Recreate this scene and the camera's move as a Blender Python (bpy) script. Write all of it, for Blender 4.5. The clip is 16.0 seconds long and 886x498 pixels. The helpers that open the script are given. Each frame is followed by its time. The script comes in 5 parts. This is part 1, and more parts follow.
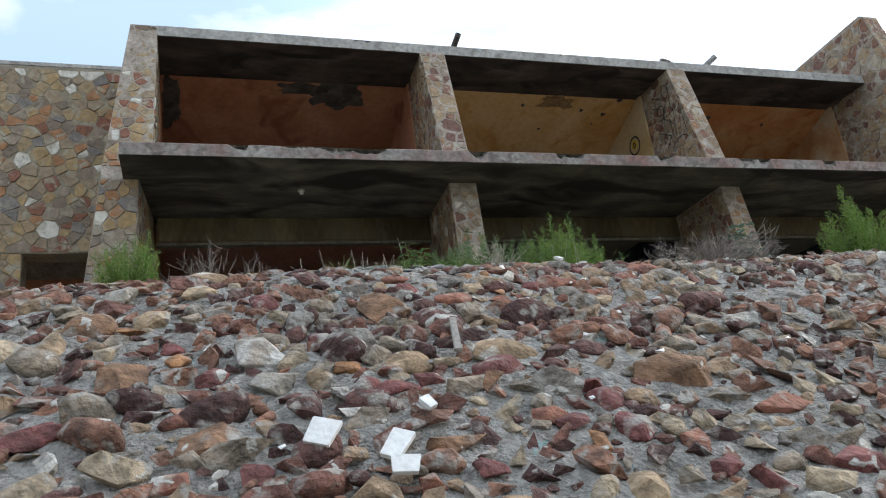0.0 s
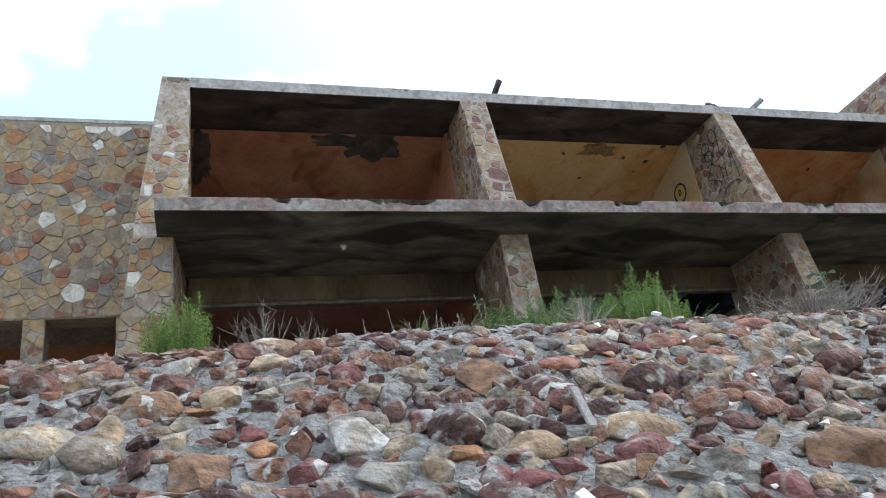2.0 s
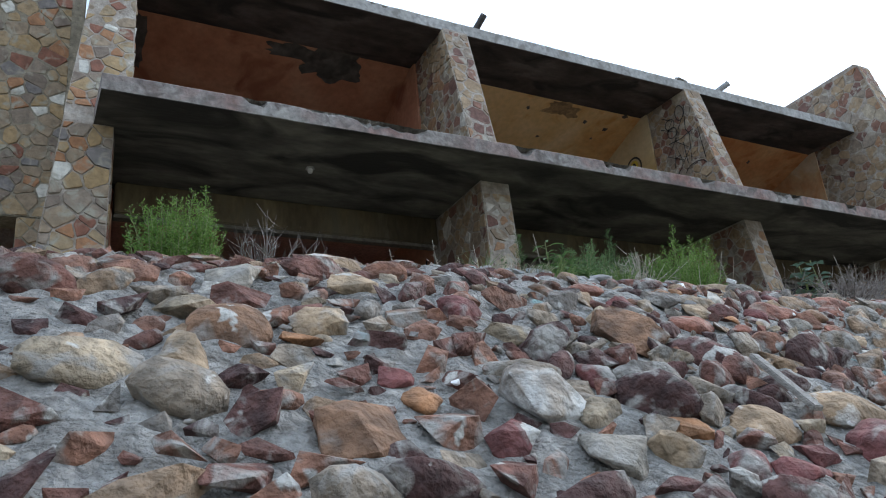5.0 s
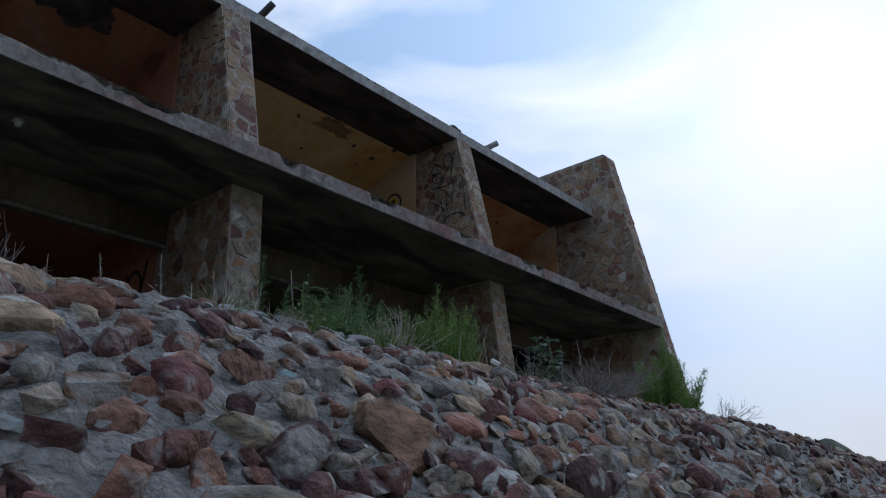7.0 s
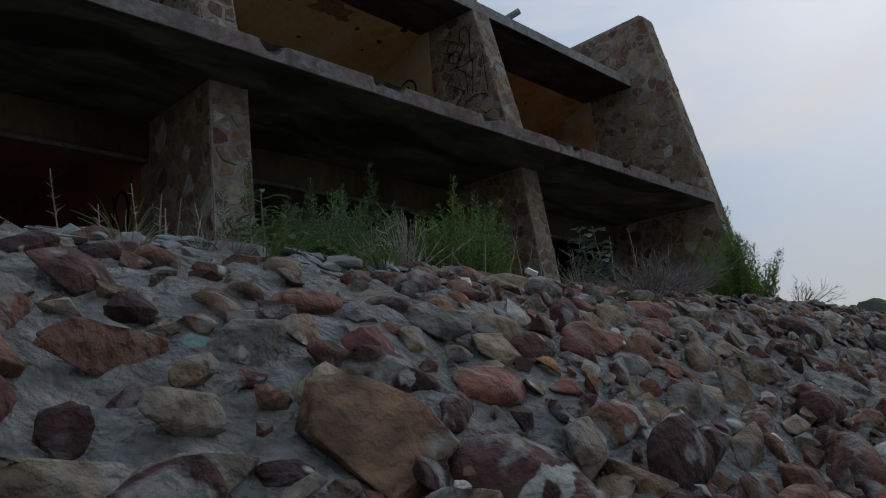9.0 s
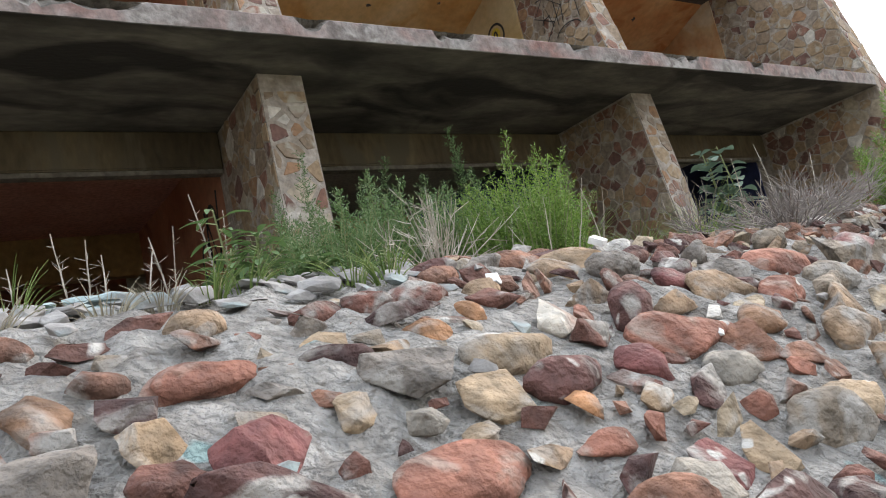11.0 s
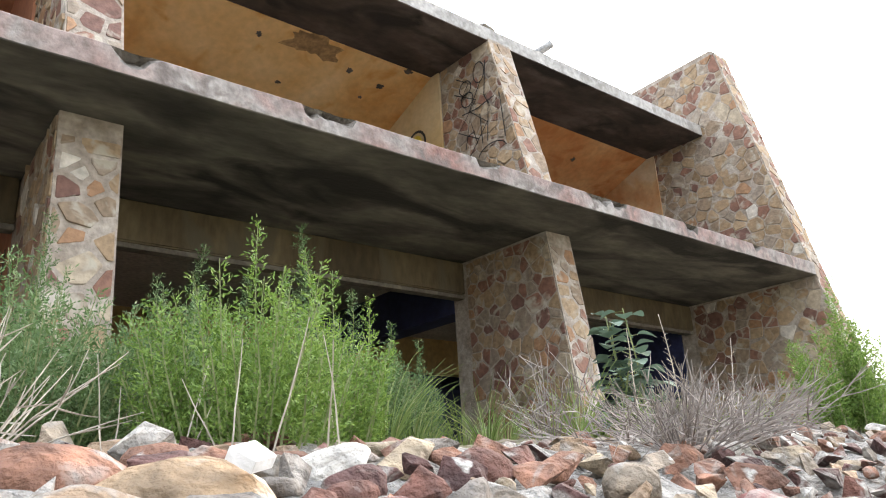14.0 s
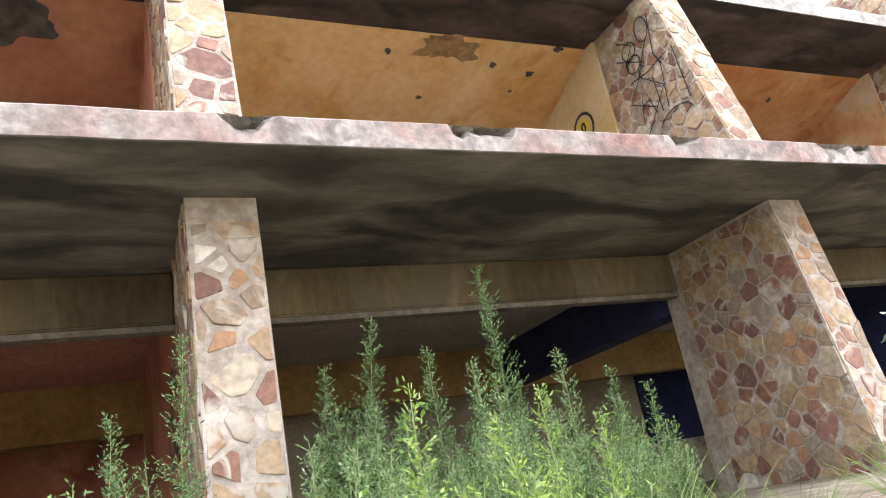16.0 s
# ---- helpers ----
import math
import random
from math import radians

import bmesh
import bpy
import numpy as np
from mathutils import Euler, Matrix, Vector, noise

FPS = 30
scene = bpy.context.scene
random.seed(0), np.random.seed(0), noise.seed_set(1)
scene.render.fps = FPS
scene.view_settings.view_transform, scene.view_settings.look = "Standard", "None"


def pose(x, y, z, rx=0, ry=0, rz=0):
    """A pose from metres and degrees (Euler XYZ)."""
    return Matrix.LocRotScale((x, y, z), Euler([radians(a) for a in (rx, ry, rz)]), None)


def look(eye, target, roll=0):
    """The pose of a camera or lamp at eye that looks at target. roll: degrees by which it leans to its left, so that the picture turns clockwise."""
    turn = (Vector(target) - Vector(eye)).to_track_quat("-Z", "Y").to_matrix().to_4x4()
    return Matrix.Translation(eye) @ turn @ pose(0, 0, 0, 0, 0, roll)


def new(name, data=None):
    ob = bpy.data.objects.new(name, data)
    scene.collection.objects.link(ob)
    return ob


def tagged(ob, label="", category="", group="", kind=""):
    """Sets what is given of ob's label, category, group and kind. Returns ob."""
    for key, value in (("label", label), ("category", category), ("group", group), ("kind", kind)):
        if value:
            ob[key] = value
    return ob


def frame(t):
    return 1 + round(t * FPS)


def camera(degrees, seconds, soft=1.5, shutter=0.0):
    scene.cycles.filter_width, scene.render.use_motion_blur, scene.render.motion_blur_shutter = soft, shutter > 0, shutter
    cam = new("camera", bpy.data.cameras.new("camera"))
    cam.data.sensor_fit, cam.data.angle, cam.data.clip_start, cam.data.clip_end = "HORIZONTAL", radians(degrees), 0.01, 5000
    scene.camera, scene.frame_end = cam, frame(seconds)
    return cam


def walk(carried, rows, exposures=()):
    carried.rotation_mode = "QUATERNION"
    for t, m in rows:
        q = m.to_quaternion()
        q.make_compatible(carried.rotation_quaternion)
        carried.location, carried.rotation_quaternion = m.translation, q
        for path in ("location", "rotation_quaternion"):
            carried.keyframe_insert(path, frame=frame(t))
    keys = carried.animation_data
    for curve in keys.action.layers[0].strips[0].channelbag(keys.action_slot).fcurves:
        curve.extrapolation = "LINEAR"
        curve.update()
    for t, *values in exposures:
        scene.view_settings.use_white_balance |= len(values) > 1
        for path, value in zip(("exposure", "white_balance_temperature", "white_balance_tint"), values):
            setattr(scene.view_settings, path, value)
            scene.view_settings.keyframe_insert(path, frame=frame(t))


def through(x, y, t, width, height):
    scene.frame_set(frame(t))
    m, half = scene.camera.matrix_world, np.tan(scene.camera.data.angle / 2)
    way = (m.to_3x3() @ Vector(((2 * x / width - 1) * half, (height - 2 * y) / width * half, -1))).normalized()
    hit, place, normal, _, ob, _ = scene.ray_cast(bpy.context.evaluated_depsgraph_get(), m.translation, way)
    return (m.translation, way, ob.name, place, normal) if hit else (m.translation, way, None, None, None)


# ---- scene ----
cam = camera(59.6, 16.0, soft=1.1)
PATH = [
    (0, (-0.191, -0.671, 2.044), (0.435, 1.113, 2.696), -7.4),
    (0.5, (-0.294, -0.548, 2.061), (0.404, 1.223, 2.672), -9.6),
    (1, (-0.43, -0.422, 2.181), (0.32, 1.302, 2.866), -10.2),
    (1.5, (-0.517, -0.089, 2.26), (0.229, 1.599, 3.031), -9.6),
    (2, (-0.54, 0.112, 2.36), (0.074, 1.845, 3.147), -8.6),
    (2.5, (-0.716, 0.433, 2.389), (0.099, 2.078, 3.182), -9.8),
    (3, (-0.849, 0.732, 2.508), (0.016, 2.363, 3.277), -8.3),
    (5.5, (-1.429, 1.641, 2.675), (-0.408, 3.242, 3.303), -3.2),
    (6, (-1.292, 1.677, 2.696), (0.123, 2.955, 3.301), -2.2),
    (6.5, (-1.081, 2.05, 2.836), (0.452, 3.21, 3.387), 1.7),
    (7, (-1.029, 2.279, 3.113), (0.432, 3.475, 3.774), -0.4),
    (7.5, (-0.852, 2.338, 3.165), (0.58, 3.533, 3.887), -3.8),
    (8, (-0.516, 2.408, 3.225), (1.0, 3.647, 3.635), -1.0),
    (8.5, (-0.279, 2.698, 3.34), (1.217, 3.959, 3.753), -2.3),
    (11, (0.795, 3.108, 3.65), (1.94, 4.713, 3.988), -12.5),
    (11.5, (1.156, 3.123, 3.716), (2.233, 4.767, 4.085), -11.8),
    (12, (1.379, 3.207, 3.764), (2.516, 4.799, 4.177), -10.2),
    (12.5, (1.666, 3.433, 3.87), (2.754, 5.04, 4.356), -5.4),
    (13, (1.793, 3.489, 3.974), (2.997, 4.984, 4.534), -5.8),
    (13.5, (1.957, 3.52, 3.947), (3.22, 4.954, 4.537), -3.3),
    (14, (2.234, 3.804, 3.945), (3.483, 5.239, 4.559), -3.5),
    (14.5, (2.359, 3.946, 4.105), (3.612, 5.386, 4.702), -6.1),
    (15, (2.437, 4.169, 4.332), (3.712, 5.608, 4.882), -5.8),
    (15.5, (2.541, 4.313, 4.456), (3.708, 5.822, 5.057), -9.2),
    (16, (2.726, 4.56, 4.567), (3.596, 6.247, 5.195), -10.8),
]
walk(cam, [(t, look(eye, target, roll)) for t, eye, target, roll in PATH],
     [(0.0, 0.45, 7100, 10), (0.6, 0.7, 7100, 11), (1.0, 0.95, 7200, 13), (1.5, 1.0, 7100, 12), (3.0, 0.35, 6300, 9), (5.5, 0.5, 6400, 9), (6.0, 0.75, 6300, 9), (6.4, 0.45, 6200, 9), (7.0, -1.0, 5900, 12),
      (8.0, -1.85, 6100, 10), (8.7, -1.75, 6300, 10), (10.6, 0.8, 7400, 14), (11.6, 1.25, 7600, 15), (12.5, 1.78, 7700, 16), (14.0, 1.78, 7700, 15), (14.5, 1.66, 7800, 15), (15.5, 2.0, 7700, 16), (16.0, 2.45, 7900, 20)])

# ---- sky and light: bright overcast with thin cloud ----
world = bpy.data.worlds.new("sky")
scene.world = world
world.use_nodes = True
wn, wl = world.node_tree.nodes, world.node_tree.links
wn.clear()
w_out, w_bg = wn.new("ShaderNodeOutputWorld"), wn.new("ShaderNodeBackground")
w_sky = wn.new("ShaderNodeTexSky")
w_sky.sky_type, w_sky.sun_disc = "NISHITA", False
SUN_EL, SUN_ROT = radians(28), radians(80)
w_sky.sun_elevation, w_sky.sun_rotation = SUN_EL, SUN_ROT
w_co, w_map, w_noise, w_ramp, w_mix = (wn.new("ShaderNodeTexCoord"), wn.new("ShaderNodeMapping"), wn.new("ShaderNodeTexNoise"),
                                      wn.new("ShaderNodeValToRGB"), wn.new("ShaderNodeMixRGB"))
w_map.inputs["Scale"].default_value = (1.6, 1.6, 4.5)
w_noise.inputs["Scale"].default_value, w_noise.inputs["Detail"].default_value = 1.6, 7
w_noise.inputs["Distortion"].default_value = 0.5
w_ramp.color_ramp.elements[0].position, w_ramp.color_ramp.elements[1].position = 0.42, 0.68
w_mix.inputs["Color2"].default_value = (12.5, 12.7, 13.2, 1)
w_haze = wn.new("ShaderNodeMixRGB")      # thin veil of high cloud over the blue
w_haze.inputs["Fac"].default_value, w_haze.inputs["Color2"].default_value = 0.58, (7.0, 10.0, 14.0, 1)
# the veil is brighter towards the sun, as thin cloud is
w_dot, w_glow, w_mul = wn.new("ShaderNodeVectorMath"), wn.new("ShaderNodeMapRange"), wn.new("ShaderNodeVectorMath")
w_dot.operation, w_mul.operation = "DOT_PRODUCT", "SCALE"
w_dot.inputs[1].default_value = (math.sin(SUN_ROT) * math.cos(SUN_EL), math.cos(SUN_ROT) * math.cos(SUN_EL), math.sin(SUN_EL))
w_glow.inputs["From Min"].default_value, w_glow.inputs["From Max"].default_value = 0.45, 1.0
w_glow.inputs["To Min"].default_value, w_glow.inputs["To Max"].default_value = 0.74, 1.38
# and brighter towards the zenith, as a clouded sky is
w_sep, w_zen, w_both = wn.new("ShaderNodeSeparateXYZ"), wn.new("ShaderNodeMapRange"), wn.new("ShaderNodeMath")
w_zen.inputs["From Min"].default_value, w_zen.inputs["From Max"].default_value = 0.0, 1.0
w_zen.inputs["To Min"].default_value, w_zen.inputs["To Max"].default_value = 0.66, 1.4
w_both.operation = "MULTIPLY"
for a, b in ((w_co.outputs["Generated"], w_sep.inputs[0]), (w_sep.outputs["Z"], w_zen.inputs["Value"]), (w_zen.outputs[0], w_both.inputs[0]), (w_glow.outputs[0], w_both.inputs[1])):
    wl.new(a, b)
for a, b in ((w_co.outputs["Generated"], w_dot.inputs[0]), (w_dot.outputs["Value"], w_glow.inputs["Value"]), (w_both.outputs[0], w_mul.inputs["Scale"]),
             (w_mix.outputs[0], w_mul.inputs[0]), (w_mul.outputs[0], w_bg.inputs[0])):
    wl.new(a, b)
for a, b in ((w_co.outputs["Generated"], w_map.inputs[0]), (w_map.outputs[0], w_noise.inputs[0]), (w_noise.outputs[0], w_ramp.inputs[0]),
             (w_ramp.outputs[0], w_mix.inputs["Fac"]), (w_sky.outputs[0], w_haze.inputs["Color1"]), (w_haze.outputs[0], w_mix.inputs["Color1"]),              (w_bg.outputs[0], w_out.inputs[0])):
    wl.new(a, b)
w_bg.inputs["Strength"].default_value = 0.12
sun = new("sun", bpy.data.lights.new("sun", "SUN"))
sun.data.energy, sun.data.angle, sun.data.color = 1.0, radians(20), (1.0, 0.95, 0.88)
sun.matrix_world = look((math.sin(SUN_ROT) * 60, math.cos(SUN_ROT) * 60, 60 * math.tan(SUN_EL)), (0, 0, 0))


# ---- materials ----
def material(name, stops, source="noise", scale=3.0, rough=0.9, bump=0.3, bump_scale=40.0, grime=(0.5, 0.5, 0.5), grime_amount=0.0,
             grime_scale=1.2, stretch=(1, 1, 1), fine=0.25, spots=None, metal=0.0, relief=0.02, mottle=0.0):
    """A weathered surface: a colour ramp fed by noise or by a random number for each piece, large stains, fine grain and relief."""
    m = bpy.data.materials.new(name)
    m.use_nodes = True
    n, l = m.node_tree.nodes, m.node_tree.links
    b = n["Principled BSDF"]
    b.inputs["Roughness"].default_value, b.inputs["Metallic"].default_value = rough, metal
    geo, mp = n.new("ShaderNodeNewGeometry"), n.new("ShaderNodeMapping")
    mp.inputs["Scale"].default_value = stretch
    l.new(geo.outputs["Position"], mp.inputs[0])

    def noise_at(s, detail=5, dist=0.0):
        t = n.new("ShaderNodeTexNoise")
        t.inputs["Scale"].default_value, t.inputs["Detail"].default_value, t.inputs["Distortion"].default_value = s, detail, dist
        l.new(mp.outputs[0], t.inputs[0])
        return t.outputs[0]

    ramp = n.new("ShaderNodeValToRGB")
    e = ramp.color_ramp.elements
    while len(e) < len(stops):
        e.new(0.5)
    for k, (p, c) in zip(e, stops):
        k.position, k.color = p, (*c, 1)
    if source == "object":
        l.new(n.new("ShaderNodeObjectInfo").outputs["Random"], ramp.inputs[0])
        ramp.color_ramp.interpolation = "CONSTANT"
    elif source == "island":
        l.new(geo.outputs["Random Per Island"], ramp.inputs[0])
        ramp.color_ramp.interpolation = "CONSTANT"
    else:
        l.new(noise_at(scale, 6, 0.4), ramp.inputs[0])
    colour = ramp.outputs[0]

    def mixed(kind, fac, c1, c2):
        x = n.new("ShaderNodeMixRGB")
        x.blend_type = kind
        for s, v in (("Fac", fac), ("Color1", c1), ("Color2", c2)):
            if isinstance(v, (int, float)):
                x.inputs[s].default_value = v
            elif isinstance(v, tuple):
                x.inputs[s].default_value = (*v, 1)
            else:
                l.new(v, x.inputs[s])
        return x.outputs[0]

    def mask(value, low, high):
        r = n.new("ShaderNodeMapRange")
        r.inputs["From Min"].default_value, r.inputs["From Max"].default_value = low, high
        l.new(value, r.inputs["Value"])
        return r.outputs[0]

    g = n.new("ShaderNodeValToRGB")
    g.color_ramp.elements[0].color, g.color_ramp.elements[1].color = (1 - fine, 1 - fine, 1 - fine, 1), (1 + fine, 1 + fine, 1 + fine, 1)
    g.color_ramp.elements[0].position, g.color_ramp.elements[1].position = 0.3, 0.7
    l.new(noise_at(bump_scale * 0.6, 6), g.inputs[0])
    colour = mixed("MULTIPLY", 1.0, colour, g.outputs[0])
    if mottle:
        g2 = n.new("ShaderNodeValToRGB")
        g2.color_ramp.elements[0].color, g2.color_ramp.elements[1].color = (1 - mottle, 1 - mottle, 1 - mottle, 1), (1 + mottle, 1 + mottle * 0.85, 1 + mottle * 0.7, 1)
        g2.color_ramp.elements[0].position, g2.color_ramp.elements[1].position = 0.33, 0.67
        l.new(noise_at(bump_scale * 0.28, 5, 1.2), g2.inputs[0])
        colour = mixed("MULTIPLY", 1.0, colour, g2.outputs[0])
    if grime_amount:
        colour = mixed("MIX", mask(noise_at(grime_scale, 8, 0.8), 0.6 - grime_amount * 0.25, 0.7 - grime_amount * 0.15), colour, grime)
    if spots:
        colour = mixed("MIX", mask(noise_at(spots[1], 3, 0.3), spots[2], spots[2] + 0.03), colour, spots[0])
    l.new(colour, b.inputs["Base Color"])
    if bump:
        bp = n.new("ShaderNodeBump")
        bp.inputs["Strength"].default_value, bp.inputs["Distance"].default_value = bump, relief
        l.new(noise_at(bump_scale, 8), bp.inputs["Height"])
        l.new(bp.outputs[0], b.inputs["Normal"])
    return m


RIVER = [(0, (0.069, 0.033, 0.03)), (0.12, (0.141, 0.064, 0.049)), (0.27, (0.239, 0.121, 0.082)), (0.4, (0.119, 0.058, 0.052)), (0.5, (0.275, 0.195, 0.13)),
         (0.61, (0.243, 0.203, 0.159)), (0.71, (0.184, 0.096, 0.068)), (0.82, (0.329, 0.269, 0.193)), (0.92, (0.197, 0.177, 0.157)), (0.975, (0.548, 0.532, 0.492))]
FLAG = [(0, (0.31, 0.215, 0.13)), (0.17, (0.23, 0.115, 0.08)), (0.33, (0.35, 0.25, 0.155)), (0.48, (0.26, 0.19, 0.13)), (0.62, (0.32, 0.18, 0.1)),
        (0.73, (0.27, 0.215, 0.165)), (0.84, (0.17, 0.088, 0.068)), (0.92, (0.39, 0.32, 0.235)), (0.975, (0.55, 0.51, 0.45))]
WING = [(0, (0.29, 0.22, 0.15)), (0.18, (0.33, 0.24, 0.14)), (0.36, (0.2, 0.155, 0.12)), (0.48, (0.36, 0.25, 0.13)), (0.6, (0.27, 0.215, 0.165)),
        (0.7, (0.23, 0.1, 0.065)), (0.8, (0.2, 0.18, 0.17)), (0.86, (0.34, 0.17, 0.085)), (0.96, (0.6, 0.58, 0.52))]
DUST = (0.33, 0.31, 0.28)
cobble_mat = material("cobble", RIVER, "object", rough=0.88, bump=1.0, bump_scale=24, relief=0.05, grime=DUST, grime_amount=0.3, grime_scale=8, fine=0.42, mottle=0.35, spots=((0.52, 0.5, 0.46), 6, 0.655))
cobble_far_mat = material("cobble_bedded", RIVER, "island", rough=0.88, bump=1.0, bump_scale=24, relief=0.05, grime=DUST, grime_amount=0.3, grime_scale=8, fine=0.42, mottle=0.35, spots=((0.52, 0.5, 0.46), 6, 0.655))
flag_mat = material("flagstone", FLAG, "object", rough=0.8, bump=0.45, bump_scale=28, grime=(0.42, 0.38, 0.31), grime_amount=0.22, grime_scale=6, fine=0.28)
wing_mat = material("wing_stone", WING, "object", rough=0.85, bump=0.5, bump_scale=25, grime=(0.36, 0.33, 0.26), grime_amount=0.2, grime_scale=6, fine=0.28)
mortar_mat = material("slope_mortar", [(0.3, (0.24, 0.228, 0.21)), (0.5, (0.32, 0.308, 0.285)), (0.7, (0.4, 0.385, 0.36))], scale=7, rough=0.95, bump=1.0,
                      bump_scale=34, relief=0.08, grime=(0.2, 0.185, 0.165), grime_amount=0.2, grime_scale=9, fine=0.32, spots=((0.27, 0.4, 0.39), 3.4, 0.7))
joint_mat = material("wall_mortar", [(0.3, (0.27, 0.225, 0.18)), (0.6, (0.4, 0.35, 0.3)), (0.75, (0.5, 0.455, 0.4))], scale=6, rough=0.95, bump=0.6, bump_scale=35)
wing_joint_mat = material("wing_mortar", [(0.3, (0.22, 0.19, 0.14)), (0.7, (0.33, 0.29, 0.22))], scale=6, rough=0.95, bump=0.6, bump_scale=35)
# stained concrete; the base tone also carries the shade beneath the slab
soffit_mat = material("stained_shaded_concrete", [(0.3, (0.055, 0.05, 0.043)), (0.45, (0.1, 0.092, 0.078)), (0.62, (0.175, 0.16, 0.133))], scale=1.4, rough=0.95, bump=0.35,
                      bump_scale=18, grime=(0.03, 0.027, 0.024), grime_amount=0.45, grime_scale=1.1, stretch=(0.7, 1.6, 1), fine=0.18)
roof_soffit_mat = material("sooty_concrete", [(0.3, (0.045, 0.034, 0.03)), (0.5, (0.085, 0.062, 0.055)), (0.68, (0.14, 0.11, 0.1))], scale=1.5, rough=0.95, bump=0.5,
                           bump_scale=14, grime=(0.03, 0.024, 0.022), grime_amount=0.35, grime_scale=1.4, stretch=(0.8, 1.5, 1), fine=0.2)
lip_mat = material("flaking_paint", [(0.3, (0.24, 0.135, 0.115)), (0.46, (0.26, 0.195, 0.178)), (0.58, (0.265, 0.24, 0.222)), (0.74, (0.34, 0.322, 0.3))], scale=2.4, rough=0.9,
                   bump=0.5, bump_scale=30, grime=(0.15, 0.125, 0.115), grime_amount=0.3, grime_scale=5, fine=0.3)
roof_lip_mat = material("bare_concrete_edge", [(0.3, (0.33, 0.32, 0.305)), (0.7, (0.46, 0.45, 0.435))], scale=3, rough=0.9, bump=0.4, bump_scale=30,
                        grime=(0.26, 0.25, 0.23), grime_amount=0.25, grime_scale=5)
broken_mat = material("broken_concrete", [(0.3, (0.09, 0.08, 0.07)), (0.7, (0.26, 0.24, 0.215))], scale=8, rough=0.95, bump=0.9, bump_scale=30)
red_plaster = material("red_plaster", [(0.25, (0.3, 0.105, 0.055)), (0.5, (0.42, 0.175, 0.1)), (0.75, (0.5, 0.25, 0.155))], scale=1.4, rough=0.9, bump=0.2,
                       bump_scale=20, grime=(0.25, 0.08, 0.045), grime_amount=0.15, grime_scale=1.5, fine=0.12)
yellow_plaster = material("yellow_plaster", [(0.3, (0.6, 0.29, 0.09)), (0.47, (0.7, 0.43, 0.2)), (0.7, (0.76, 0.52, 0.29))], scale=1.1, rough=0.9, bump=0.2,
                          bump_scale=20, grime=(0.6, 0.29, 0.09), grime_amount=0.22, grime_scale=2.0, fine=0.1)
orange_plaster = material("orange_plaster", [(0.3, (0.54, 0.21, 0.075)), (0.5, (0.62, 0.31, 0.14)), (0.75, (0.7, 0.44, 0.25))], scale=1.3, rough=0.9, bump=0.2,
                          bump_scale=20, grime=(0.5, 0.18, 0.06), grime_amount=0.25, grime_scale=2.2, fine=0.1)
# ochre paint lowered in tone to hold the shade under the balcony
ochre_beam = material("shaded_ochre_paint", [(0.3, (0.065, 0.048, 0.026)), (0.5, (0.12, 0.09, 0.05)), (0.72, (0.23, 0.18, 0.1))], scale=1.2, rough=0.9, bump=0.3, bump_scale=25,
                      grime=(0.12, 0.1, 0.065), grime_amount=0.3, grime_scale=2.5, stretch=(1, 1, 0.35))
cream_plaster = material("cream_plaster", [(0.3, (0.38, 0.33, 0.23)), (0.7, (0.5, 0.45, 0.34))], scale=1.5, rough=0.9, bump=0.2, grime=(0.2, 0.16, 0.11), grime_amount=0.25)
pale_plaster = material("pale_yellow_plaster", [(0.3, (0.5, 0.33, 0.14)), (0.45, (0.6, 0.46, 0.27)), (0.7, (0.66, 0.54, 0.36))], scale=1.0, rough=0.9, bump=0.2, bump_scale=20, fine=0.08)
pale_orange_plaster = material("bleached_orange_plaster", [(0.32, (0.45, 0.2, 0.08)), (0.5, (0.55, 0.36, 0.2)), (0.62, (0.62, 0.5, 0.36))], scale=1.6, rough=0.9, bump=0.2,
                               bump_scale=20, fine=0.1)
strip_mat = material("dull_aluminium", [(0.3, (0.1, 0.085, 0.065)), (0.7, (0.2, 0.18, 0.145))], scale=8, rough=0.75, bump=0.2)
dull_yellow = material("dull_yellow_paint", [(0.3, (0.26, 0.16, 0.06)), (0.7, (0.42, 0.29, 0.13))], scale=1.4, rough=0.9, bump=0.2, bump_scale=20)
blue_paint = material("navy_paint", [(0.3, (0.012, 0.017, 0.06)), (0.7, (0.03, 0.04, 0.11))], scale=2, rough=0.75, bump=0.2, bump_scale=20)
grey_ceiling = material("grey_ceiling_paint", [(0.3, (0.34, 0.31, 0.27)), (0.7, (0.46, 0.43, 0.38))], scale=1.2, rough=0.95, bump=0.15)
maroon_ceiling = material("maroon_ceiling_paint", [(0.3, (0.46, 0.22, 0.165)), (0.7, (0.58, 0.31, 0.24))], scale=1.2, rough=0.95, bump=0.15)
floor_mat = material("dusty_floor", [(0.3, (0.2, 0.18, 0.15)), (0.7, (0.32, 0.29, 0.25))], scale=3, rough=0.95, bump=0.4)
iron_mat = material("dark_iron", [(0.3, (0.05, 0.045, 0.042)), (0.7, (0.11, 0.1, 0.095))], scale=20, rough=0.6, bump=0.3, metal=0.6)
grey_pipe_mat = material("grey_pipe", [(0.3, (0.2, 0.2, 0.2)), (0.7, (0.34, 0.34, 0.33))], scale=20, rough=0.6, bump=0.2)
black_paint = material("black_spray_paint", [(0.3, (0.012, 0.011, 0.012)), (0.7, (0.03, 0.028, 0.028))], scale=9, rough=0.7, bump=0.1)
soot_mat = material("soot", [(0.3, (0.045, 0.036, 0.032)), (0.7, (0.12, 0.1, 0.09))], scale=6, rough=1.0, bump=0.5, bump_scale=15)


